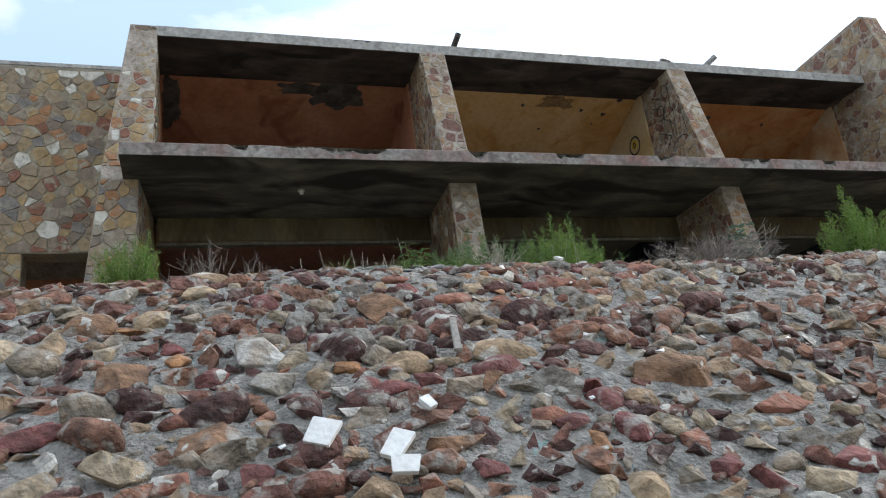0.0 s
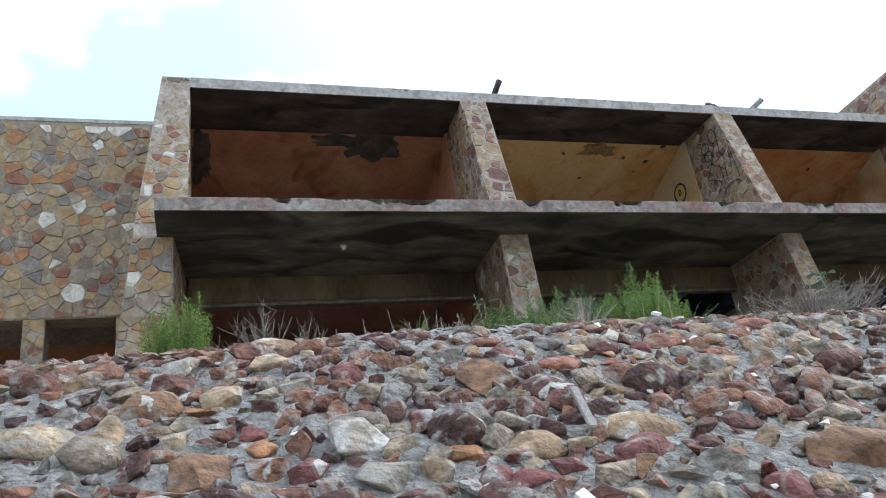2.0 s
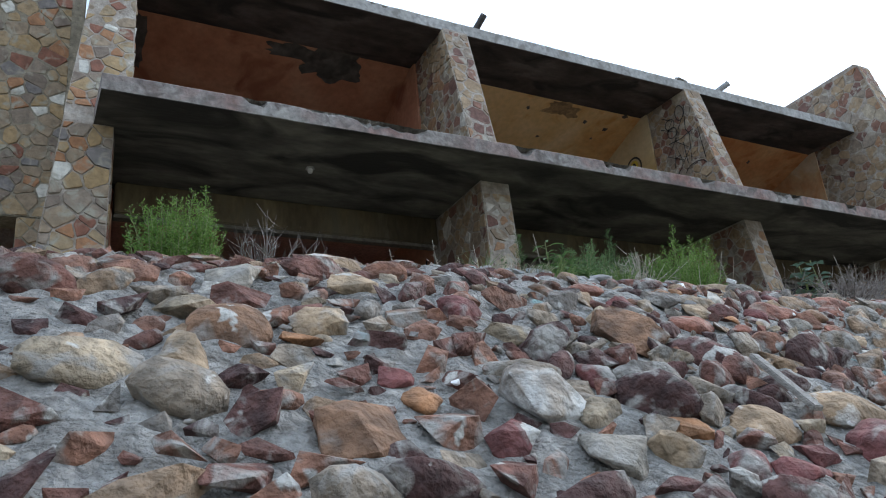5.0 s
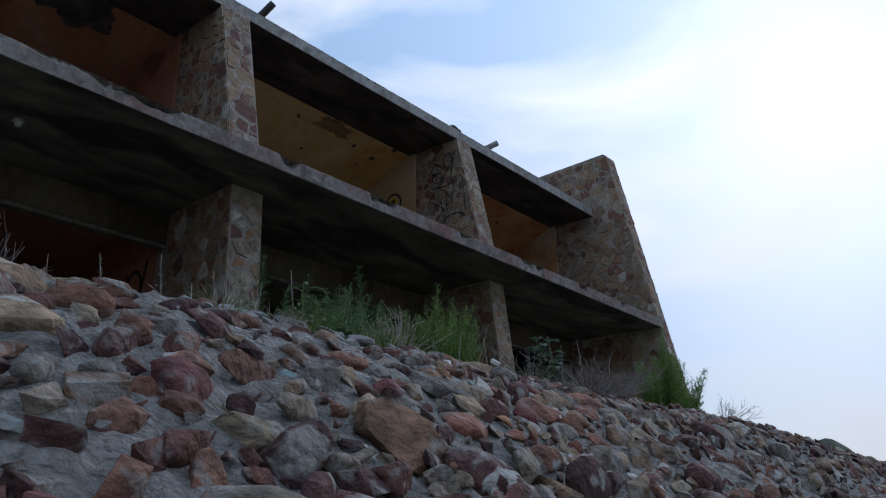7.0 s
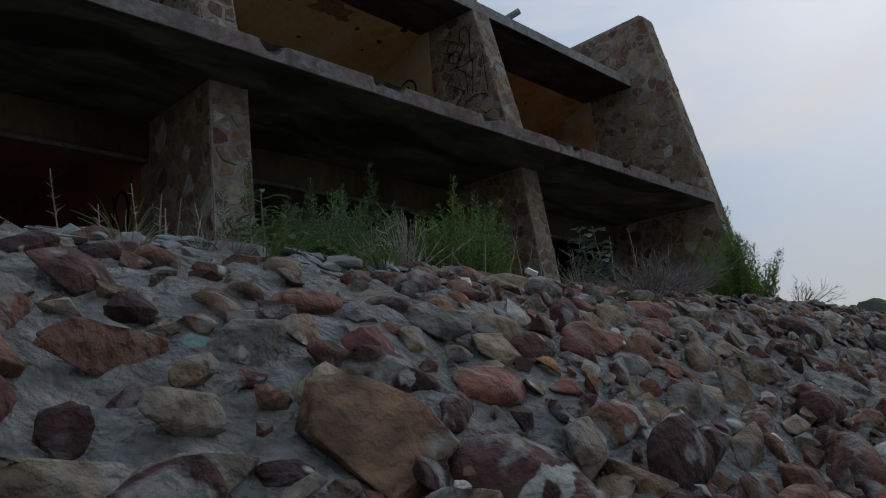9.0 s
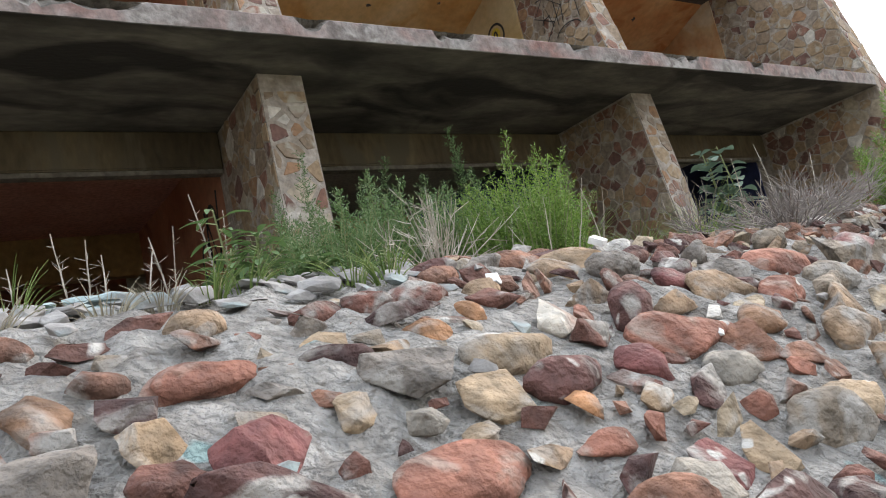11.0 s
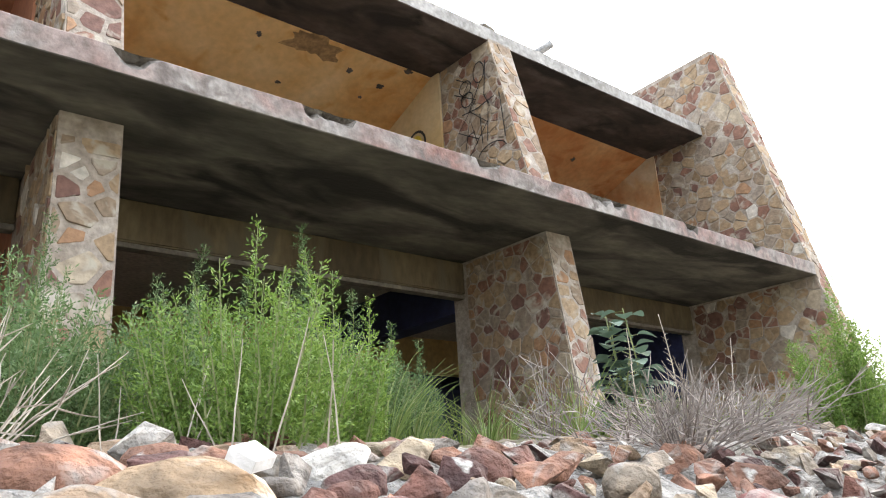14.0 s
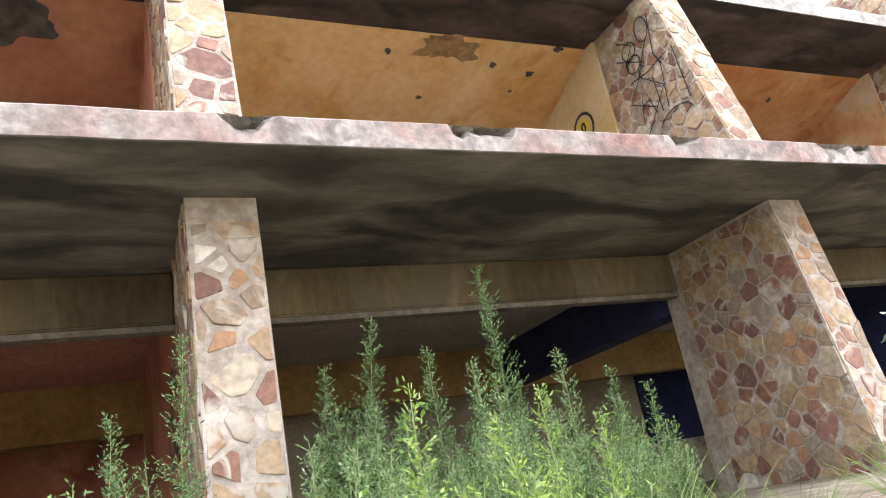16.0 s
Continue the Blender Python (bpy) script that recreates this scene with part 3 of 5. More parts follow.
brown_stone = stone_colour("brown_stone", (0.22, 0.125, 0.075))
quartz_stone = stone_colour("white_streaked_stone", (0.29, 0.25, 0.21), (0.6, 0.59, 0.56), 0.75, 4)
red_stone = stone_colour("red_stone", (0.25, 0.105, 0.072), (0.36, 0.28, 0.23), 0.22, 5)
maroon_stone = stone_colour("maroon_stone", (0.17, 0.062, 0.058))
tan_stone = stone_colour("tan_stone", (0.33, 0.245, 0.16))
patched_stone = stone_colour("tan_stone_with_lime", (0.32, 0.225, 0.14), (0.55, 0.52, 0.47), 0.2, 6)
wedge_stone = stone_colour("lime_faced_stone", (0.62, 0.58, 0.51), (0.24, 0.1, 0.07), 0.4, 3)
grey_stone = stone_colour("grey_flat_stone", (0.29, 0.265, 0.225))
orange_stone = stone_colour("orange_brown_stone", (0.31, 0.155, 0.075))
white_tile = material("white_tile", [(0.3, (0.66, 0.66, 0.65)), (0.7, (0.8, 0.8, 0.79))], scale=8, rough=0.6, bump=0.3, fine=0.1)

cobble(2.80, 5.12, 0.157, 0.122, 0.061, patched_stone, 4, 32, rounded=True)
cobble(2.2, 4.72, 0.16, 0.085, 0.11, wedge_stone, -48, 33)
cobble(1.98, 4.60, 0.139, 0.096, 0.048, tan_stone, -10, 34, rounded=True)
cobble(1.85, 4.73, 0.068, 0.059, 0.030, orange_stone, 10, 35, rounded=True)
cobble(2.05, 4.81, 0.039, 0.052, 0.037, orange_stone, -0, 36, rounded=True)
cobble(2.53, 4.52, 0.172, 0.101, 0.051, red_stone, -10, 37, rounded=True)
cobble(2.88, 4.51, 0.110, 0.078, 0.039, brown_stone, -0, 38, rounded=True)
cobble(2.35, 4.69, 0.045, 0.061, 0.051, red_stone, -12, 39)
cobble(2.90, 4.81, 0.089, 0.073, 0.036, maroon_stone, -10, 40, rounded=True)
cobble(2.66, 4.77, 0.040, 0.038, 0.026, maroon_stone, -0, 41, rounded=True)
cobble(3.21, 4.63, 0.100, 0.095, 0.048, red_stone, 4, 42, rounded=True)
cobble(3.49, 4.79, 0.151, 0.108, 0.054, red_stone, -6, 43, rounded=True)
cobble(4.18, 4.86, 0.167, 0.106, 0.053, maroon_stone, 5, 44, rounded=True)
cobble(2.27, 4.45, 0.076, 0.072, 0.036, maroon_stone, -12, 45, rounded=True)
cobble(1.81, 4.46, 0.099, 0.094, 0.071, tan_stone, -36, 46)
cobble(1.51, 4.51, 0.063, 0.060, 0.053, tan_stone, -0, 47)
cobble(1.61, 4.44, 0.051, 0.049, 0.044, grey_stone, 12, 48)
cobble(1.29, 4.45, 0.105, 0.099, 0.067, maroon_stone, 24, 49)
cobble(1.27, 4.71, 0.141, 0.068, 0.034, red_stone, 6, 50, rounded=True)
cobble(1.13, 4.55, 0.076, 0.072, 0.054, patched_stone, 12, 51)
cobble(1.57, 4.30, 0.154, 0.080, 0.040, red_stone, 5, 52, rounded=True)
cobble(1.70, 4.38, 0.052, 0.034, 0.024, tan_stone, 6, 53)
cobble(1.92, 4.28, 0.074, 0.039, 0.023, red_stone, -4, 54, rounded=True)
cobble(1.98, 4.38, 0.038, 0.052, 0.037, orange_stone, -0, 55)
cobble(2.07, 4.29, 0.054, 0.047, 0.023, red_stone, -18, 56)
cobble(2.17, 4.35, 0.052, 0.049, 0.035, patched_stone, -24, 57)
cobble(2.13, 4.17, 0.082, 0.078, 0.042, maroon_stone, -30, 58)
cobble(2.51, 4.38, 0.086, 0.065, 0.032, grey_stone, -4, 59, rounded=True)
cobble(2.69, 4.32, 0.053, 0.050, 0.044, red_stone, -0, 60)
cobble(2.01, 4.14, 0.083, 0.079, 0.040, grey_stone, -18, 61)
cobble(2.41, 4.26, 0.051, 0.048, 0.042, red_stone, -24, 62)
cobble(1.59, 4.77, 0.074, 0.044, 0.022, tan_stone, -0, 63)
cobble(1.43, 4.83, 0.043, 0.041, 0.032, red_stone, -0, 64)
cobble(0.96, 4.69, 0.064, 0.087, 0.057, brown_stone, -0, 65, rounded=True)
cobble(2.71, 4.20, 0.089, 0.076, 0.038, tan_stone, -6, 66, rounded=True)
cobble(2.26, 4.16, 0.066, 0.090, 0.059, tan_stone, -24, 67)
cobble(2.71, 4.51, 0.035, 0.047, 0.033, red_stone, -0, 68, rounded=True)
cobble(0.15, 3.72, 0.190, 0.180, 0.130, quartz_stone, -0, 69)
cobble(0.21, 3.44, 0.174, 0.122, 0.061, grey_stone, -0, 70)
cobble(1.03, 4.18, 0.193, 0.184, 0.130, brown_stone, -0, 71)
cobble(1.60, 3.59, 0.217, 0.122, 0.061, patched_stone, -6, 72, rounded=True)
cobble(1.44, 3.40, 0.189, 0.116, 0.058, maroon_stone, 14, 73, rounded=True)
cobble(0.99, 3.53, 0.162, 0.106, 0.053, patched_stone, -0, 74, rounded=True)
cobble(2.50, 3.19, 0.310, 0.200, 0.119, brown_stone, -18, 75)
cobble(1.92, 3.06, 0.095, 0.129, 0.088, maroon_stone, -0, 76, rounded=True)
cobble(1.90, 3.17, 0.125, 0.102, 0.051, maroon_stone, 12, 77)
cobble(1.39, 3.28, 0.099, 0.094, 0.068, brown_stone, 6, 78)
cobble(0.85, 3.30, 0.120, 0.075, 0.038, maroon_stone, -0, 79, rounded=True)
cobble(1.04, 3.37, 0.113, 0.073, 0.036, maroon_stone, -0, 80)
cobble(-0.62, 4.66, 0.145, 0.138, 0.075, grey_stone, -0, 81)
cobble(-0.07, 5.05, 0.215, 0.156, 0.078, patched_stone, 6, 82, rounded=True)
cobble(-0.10, 4.64, 0.146, 0.119, 0.059, tan_stone, 6, 83)
cobble(-0.75, 4.22, 0.143, 0.134, 0.067, brown_stone, 4, 84, rounded=True)
cobble(-0.01, 4.31, 0.113, 0.108, 0.056, brown_stone, 6, 85)
cobble(0.27, 4.36, 0.107, 0.102, 0.053, maroon_stone, -0, 86, rounded=True)
cobble(-0.28, 3.90, 0.073, 0.069, 0.054, maroon_stone, -12, 87)
cobble(-0.25, 3.76, 0.070, 0.067, 0.052, orange_stone, -0, 88, rounded=True)
cobble(-0.08, 3.54, 0.106, 0.100, 0.076, maroon_stone, -24, 89)
cobble(-0.55, 3.63, 0.178, 0.141, 0.070, brown_stone, 6, 90)
cobble(0.46, 3.41, 0.094, 0.127, 0.083, tan_stone, -0, 91)
cobble(0.56, 3.86, 0.076, 0.103, 0.094, maroon_stone, -0, 92, rounded=True)
cobble(0.63, 3.53, 0.095, 0.090, 0.064, orange_stone, -24, 93)
cobble(-0.94, 4.05, 0.109, 0.147, 0.100, tan_stone, 12, 94)
cobble(-0.39, 4.26, 0.131, 0.122, 0.061, tan_stone, 10, 95)
cobble(-0.53, 4.12, 0.097, 0.092, 0.046, orange_stone, -12, 96)
cobble(-0.10, 3.06, 0.179, 0.117, 0.058, brown_stone, 4, 97)
cobble(1.66, 2.73, 0.071, 0.096, 0.062, orange_stone, -0, 98)
cobble(1.90, 2.82, 0.125, 0.113, 0.057, maroon_stone, -30, 99)
cobble(2.16, 2.68, 0.075, 0.101, 0.067, red_stone, -0, 100)
cobble(2.16, 2.50, 0.092, 0.088, 0.086, maroon_stone, -0, 101)
cobble(2.87, 2.88, 0.241, 0.114, 0.057, red_stone, -6, 102)
cobble(0.94, 2.84, 0.189, 0.073, 0.037, brown_stone, 6, 103)
cobble(1.04, 2.64, 0.109, 0.084, 0.042, maroon_stone, -0, 104)
cobble(0.79, 2.60, 0.080, 0.076, 0.056, red_stone, -0, 105)
cobble(1.69, 2.40, 0.118, 0.160, 0.100, tan_stone, 36, 106)
cobble(2.28, 2.37, 0.120, 0.114, 0.076, maroon_stone, -0, 107)
cobble(-0.86, 3.23, 0.175, 0.100, 0.050, maroon_stone, 14, 108)
cobble(0.69, 3.36, 0.086, 0.081, 0.063, maroon_stone, -0, 109, rounded=True)
cobble(1.53, 2.97, 0.118, 0.069, 0.035, red_stone, -0, 110)
cobble(1.65, 2.90, 0.133, 0.065, 0.032, maroon_stone, 6, 111)
cobble(2.88, 2.44, 0.160, 0.114, 0.057, maroon_stone, -0, 112)
cobble(0.06, 2.79, 0.092, 0.087, 0.051, maroon_stone, -0, 113)
cobble(-0.27, 2.82, 0.107, 0.082, 0.041, red_stone, 10, 114)

# all other stones: scattered with their own room, the smaller ones in between
cells, placed = {}, []


def room(x, s, r):
    i, j = int(x / 0.3), int(s / 0.3)
    for a in range(i - 2, i + 3):
        for b in range(j - 2, j + 3):
            for qx, qs, qr in cells.get((a, b), ()):
                dx, ds = (x - qx) / 1.45, s - qs
                if dx * dx + ds * ds < ((0.6 if s < 4.9 else 0.67) * (r + qr)) ** 2:
                    return False
    return True


def take(x, s, r):
    cells.setdefault((int(x / 0.3), int(s / 0.3)), []).append((x, s, r))


S_OF_Y = 1.2
for x, y, r in SINGLE:
    take(x, y * S_OF_Y, r * 0.86)
for size0, size1, tries in ((0.1, 0.145, 2200), (0.075, 0.1, 9000), (0.05, 0.075, 20000), (0.026, 0.05, 16000)):
    for _ in range(tries):
        x = rng.uniform(-3.6, 17) if rng.random() < 0.45 else rng.uniform(-2.6, 6.5)
        y = rng.uniform(0.2, 5.75)
        r = rng.uniform(size0, size1)
        if y > 5.35 and rng.random() < 0.55 or (0.9 < x < 2.2 and y > 5.0):
            continue
        if y > 4.85 and r > 0.085:
            continue
        if (x > 8 and r < 0.05) or (y < 1.8 and r < 0.06):
            continue
        if room(x, y * S_OF_Y, r):
            take(x, y * S_OF_Y, r)
            placed.append((x, y, r))


def stone_numbers(r):
    flat = rng.random()
    a = r * rng.uniform(1.1, 1.7)
    b = r * rng.uniform(0.65, 1.0)
    c = r * (rng.uniform(0.34, 0.6) if flat < 0.75 else rng.uniform(0.6, 0.85))
    return (a, b, c), r * rng.uniform(-0.05, 0.24), rng.normal(0, 22), rng.uniform(4, 50), rng.normal(0, 10)


near = [p for p in placed if 0.1 < p[0] < 3.6 and 3.3 < p[1] < 5.3 and p[2] > 0.052]
near = near[:200]
near_set = set(near)
VARIANTS = []
for k in range(30):
    me = hull_stone(300 + k, (8, 9, 11)[k % 3], 0.022, "tmp", None)
    VARIANTS.append((np.array([v.co[:] for v in me.vertices]), [tuple(f.vertices) for f in me.polygons], [f.use_smooth for f in me.polygons]))
    bpy.data.meshes.remove(me)
for s, k in ((18, 10), (24, 9), (20, 11), (28, 9)):
    VARIANTS.append((stone_shape(ICO_V, s, k), ICO_F, [True] * len(ICO_F)))
big_v, big_f, big_s, base = [], [], [], 0
for p in placed:
    if p in near_set:
        continue
    size, out, spin, tip, lean = stone_numbers(p[2])
    m = np.array(stone_pose(p[0], p[1], size, out, spin, tip, lean))
    sv, sf, ss = VARIANTS[rng.integers(len(VARIANTS))]
    v = sv @ m[:3, :3].T + m[:3, 3]
    big_v.append(v)
    big_f += [tuple(i + base for i in f) for f in sf]
    big_s += ss
    base += len(v)
bedded = mesh_object("bedded_cobbles", [tuple(p) for p in np.concatenate(big_v)], big_f, cobble_far_mat, ground, "river cobbles set in mortar")
bedded.data.polygons.foreach_set("use_smooth", big_s)
tagged(bedded, kind="stuff")
NEAR_MESHES = []
for k in range(44):
    if k % 4:
        NEAR_MESHES.append(hull_stone(500 + k, (9, 10, 12, 15)[k % 4], (0.035, 0.05, 0.065)[k % 3], "cobble", cobble_mat, True))
        continue
    me = bpy.data.meshes.new("cobble")
    me.from_pydata([tuple(p) for p in stone_shape(ICO3_V, (14, 20, 26)[k % 3], (12, 10, 9)[k % 3])], [], ICO3_F)
    me.polygons.foreach_set("use_smooth", [True] * len(ICO3_F))
    me.materials.append(cobble_mat)
    NEAR_MESHES.append(me)
for p in near:
    ob = new("cobble", NEAR_MESHES[rng.integers(44)])
    ob.matrix_world = stone_pose(p[0], p[1], *stone_numbers(p[2]))
    ob.parent = ground


# ---- flagstone facing of the walls ----
def clip(poly, px, py, nx, ny):
    """The part of a convex polygon on the near side of a line."""
    res = []
    for i, (ax, ay) in enumerate(poly):
        bx, by = poly[(i + 1) % len(poly)]
        da, db = (ax - px) * nx + (ay - py) * ny, (bx - px) * nx + (by - py) * ny
        if da <= 0:
            res.append((ax, ay))
        if da * db < 0:
            t = da / (da - db)
            res.append((ax + (bx - ax) * t, ay + (by - ay) * t))
    return res


def inside(poly, x, y):
    s = 0
    for i, (ax, ay) in enumerate(poly):
        bx, by = poly[(i + 1) % len(poly)]
        c = (bx - ax) * (y - ay) - (by - ay) * (x - ax)
        if c * s < 0:
            return False
        s = s or c
    return True


def cells_of(poly, pitch, seed, squash=1.15):
    """Irregular stones that fill a convex polygon."""
    r = np.random.default_rng(seed)
    xs, ys = [p[0] for p in poly], [p[1] for p in poly]
    pts = []
    for _ in range(9000):
        x, y = r.uniform(min(xs), max(xs)), r.uniform(min(ys), max(ys))
        q = pitch * r.uniform(0.42, 1.4)
        if inside(poly, x, y) and all(((x - a) / squash) ** 2 + ((y - b) * squash) ** 2 > (0.5 * (q + c)) ** 2 for a, b, c in pts):
            pts.append((x, y, q))
    out = []
    for i, (x, y, q) in enumerate(pts):
        cell = list(poly)
        for j, (a, b, c) in enumerate(pts):
            if i != j and abs(a - x) < 4 * pitch and abs(b - y) < 4 * pitch:
                dx, dy = a - x, b - y
                d = math.hypot(dx, dy)
                w = 0.5 + 0.25 * (q - c) / (q + c)
                cell = clip(cell, x + dx * w, y + dy * w, dx / d, dy / d)
                if len(cell) < 3:
                    break
        if len(cell) >= 3:
            out.append(cell)
    return out, r


def facing(parent, poly, place, pitch, mat, seed, squash=1.15, joint=0.009, proud=(0.004, 0.013), name="flagstone"):
    """Lays stones over a convex polygon in wall coordinates; place(a, b, h) gives the world point at height h off the wall."""
    cells_, r = cells_of(poly, pitch, seed, squash)
    for cell in cells_:
        cx, cy = sum(p[0] for p in cell) / len(cell), sum(p[1] for p in cell) / len(cell)
        ring = []
        for i, p in enumerate(cell):
            q = cell[(i + 1) % len(cell)]
            if math.hypot(p[0] - q[0], p[1] - q[1]) < 0.012:
                continue
            for t in (0.07, 0.93):
                ring.append((p[0] + (q[0] - p[0]) * t, p[1] + (q[1] - p[1]) * t))
        if len(ring) < 5:
            continue
        h, j = r.uniform(*proud), joint * r.uniform(0.6, 1.7)
        tx, ty = r.normal(0, 0.06), r.normal(0, 0.06)
        rows = []
        for inset, k in ((j, -0.4), (j * 1.1, 0.7), (j + 0.008, 1.0)):
            row = []
            for x, y in ring:
                d = math.hypot(x - cx, y - cy) or 1
                s = max(0.25, (d - inset * r.uniform(0.85, 1.15)) / d)
                a, b = cx + (x - cx) * s, cy + (y - cy) * s
                row.append(place(a, b, max(-0.006, h * k + ((a - cx) * tx + (b - cy) * ty if k > 0 else 0))))
            rows.append(row)
        n = len(ring)
        v = [p for row in rows for p in row] + [place(cx, cy, h * r.uniform(0.95, 1.25))]
        f = [(k * n + i, k * n + (i + 1) % n, (k + 1) * n + (i + 1) % n, (k + 1) * n + i) for k in range(2) for i in range(n)]
        f += [(2 * n + i, 2 * n + (i + 1) % n, 3 * n) for i in range(n)]
        mesh_object(name, v, f, mat, parent)


def front_y(z, profile):
    return float(np.interp(z, [profile[2], profile[1], profile[0]], [profile[5], profile[4], profile[3]]))


def on_side(x, sign):
    return lambda a, b, h: (x + sign * h, a, b)


FIN_FRONT = (9.0, 6.45, 3.9, 9.255, 8.68, 8.54)
END_FRONT = (10.22, 6.0, 3.9, 8.85, 7.942, 7.485)


def on_front(profile, out=1):
    return lambda a, b, h: (a, front_y(b, profile) - h, b)


def tapered_side(front, back, sign):
    return lambda a, b, h: (float(np.interp(a, [8.6, 10.13], [front, back])) + sign * h, a, b)


FIN3_FRONT = (9.0, 6.45, 3.9, 9.255, 8.68, 8.36)
for k, (fin, x0, x1, front, up_side, low_side) in enumerate(((fin2, 3.315, 3.71, FIN_FRONT, tapered_side(3.315, 3.37, -1), tapered_side(3.30, 3.39, -1)),
                                                             (fin3, 7.86, 8.215, FIN3_FRONT, on_side(7.86, -1), on_side(7.86, -1)))):
    up = [(9.24, 8.97), (8.73, 6.63), (10.12, 6.63), (10.12, 8.97)]
    low = [(8.685, 6.43), (front_y(4.1, front) + 0.01, 4.1), (9.9, 4.1), (9.9, 6.43)]
    facing(fin, up, up_side, 0.17, flag_mat, 100 + k, proud=(0.004, 0.013))
    facing(fin, low, low_side, 0.18, flag_mat, 110 + k, proud=(0.003, 0.012), joint=0.009)
    facing(fin, [(x0, 6.63), (x1, 6.63), (x1 + (0.02 if k == 0 else 0), 8.97), (x0 + (0.035 if k == 0 else 0), 8.97)], on_front(front), 0.22, flag_mat, 120 + k, joint=0.015, proud=(0.002, 0.008))
    facing(fin, [(x0 - (0.015 if k == 0 else 0), 4.1), (x1 - (0.01 if k == 0 else 0), 4.1), (x1, 6.3), (x0, 6.3)], on_front(front), 0.24, flag_mat, 130 + k, joint=0.019, proud=(0.002, 0.008))
facing(fin4, [(8.86, 10.2), (8.09, 6.63), (10.12, 6.63), (10.9, 10.17)], on_side(12.36, -1), 0.21, flag_mat, 140, proud=(0.003, 0.012))
facing(fin4, [(8.04, 6.43), (7.58, 4.2), (9.9, 4.2), (9.9, 6.43)], on_side(12.36, -1), 0.22, flag_mat, 141, proud=(0.003, 0.012))
facing(fin4, [(12.36, 4.2), (12.7, 4.2), (12.7, 10.18), (12.36, 10.18)], on_front(END_FRONT), 0.2, flag_mat, 142, proud=(0.002, 0.008))
facing(fin1, [(-1.19, 6.64), (-0.61, 6.64), (-0.56, 9.12), (-0.92, 9.12)], on_front(FIN_FRONT), 0.17, wing_mat, 150, 1.25)
facing(fin1, [(-1.44, 4.1), (-0.8, 4.1), (-0.76, 6.44), (-1.2, 6.44)], on_front(FIN_FRONT), 0.19, wing_mat, 153, 1.25)
facing(fin1, [(9.24, 8.97), (8.74, 6.66), (10.12, 6.66), (10.12, 8.97)], lambda a, b, h: (float(np.interp(b, [6.62, 9.14], [-0.605, -0.565])) + h, a, b), 0.19, wing_mat, 151)
facing(fin1, [(8.69, 6.43), (8.57, 4.1), (9.9, 4.1), (9.9, 6.43)], lambda a, b, h: (float(np.interp(a, [8.6, 10.49], [-0.775, -0.6])) + h, a, b), 0.19, wing_mat, 152)
wing_wall = bpy.data.objects["wall_wing"]
facing(wing_wall, [(-4.4, 6.17), (-1.14, 6.17), (-1.14, 9.1), (-4.4, 9.1)], lambda a, b, h: (a, WING_Y - h, b), 0.19, wing_mat, 160, 1.25, joint=0.008)
for nm, a, b in (("wall_wing_pier", -2.62, -2.36), ("wall_wing_corner", -1.52, -1.14)):
    facing(bpy.data.objects[nm], [(a, 4.3), (b, 4.3), (b, 6.15), (a, 6.15)], lambda p, q, h: (p, WING_Y - h, q), 0.2, wing_mat, 170, joint=0.008)


# ---- plants ----
def leaf_material(name, stops, through=0.35):
    m = bpy.data.materials.new(name)
    m.use_nodes = True
    n, l = m.node_tree.nodes, m.node_tree.links
    b, out = n["Principled BSDF"], n["Material Output"]
    b.inputs["Roughness"].default_value = 0.65
    geo, ramp = n.new("ShaderNodeNewGeometry"), n.new("ShaderNodeValToRGB")
    e = ramp.color_ramp.elements
    while len(e) < len(stops):
        e.new(0.5)
    for k, (p, c) in zip(e, stops):
        k.position, k.color = p, (*c, 1)
    l.new(geo.outputs["Random Per Island"], ramp.inputs[0])
    tr, mix = n.new("ShaderNodeBsdfTranslucent"), n.new("ShaderNodeMixShader")
    l.new(ramp.outputs[0], b.inputs["Base Color"])
    l.new(ramp.outputs[0], tr.inputs["Color"])
    mix.inputs[0].default_value = through
    l.new(b.outputs[0], mix.inputs[1])
    l.new(tr.outputs[0], mix.inputs[2])
    l.new(mix.outputs[0], out.inputs["Surface"])
    return m


sage_leaf = leaf_material("sage_green_leaf", [(0, (0.056, 0.114, 0.038)), (0.5, (0.095, 0.172, 0.056)), (1, (0.16, 0.245, 0.105))], 0.28)
bright_leaf = leaf_material("bright_green_leaf", [(0, (0.08, 0.16, 0.028)), (0.5, (0.14, 0.245, 0.046)), (1, (0.22, 0.33, 0.08))], 0.32)
broad_leaf = leaf_material("blue_green_leaf", [(0, (0.09, 0.15, 0.11)), (1, (0.16, 0.24, 0.18))], 0.2)
dry_leaf = leaf_material("dry_grass_blade", [(0, (0.3, 0.26, 0.18)), (1, (0.5, 0.46, 0.36))], 0.2)
grass_leaf = leaf_material("grass_blade", [(0, (0.12, 0.2, 0.05)), (0.7, (0.25, 0.34, 0.1)), (1, (0.4, 0.38, 0.2))])
green_stem = material("green_stem", [(0.3, (0.14, 0.18, 0.07)), (0.7, (0.26, 0.28, 0.14))], scale=20, rough=0.8, bump=0)
dead_stem = material("bleached_dead_stem", [(0.3, (0.3, 0.26, 0.21)), (0.7, (0.52, 0.47, 0.4))], scale=12, rough=0.9, bump=0)
grey_twig = material("grey_twig", [(0.3, (0.17, 0.145, 0.13)), (0.7, (0.33, 0.29, 0.26))], scale=12, rough=0.95, bump=0)
prng = np.random.default_rng(77)


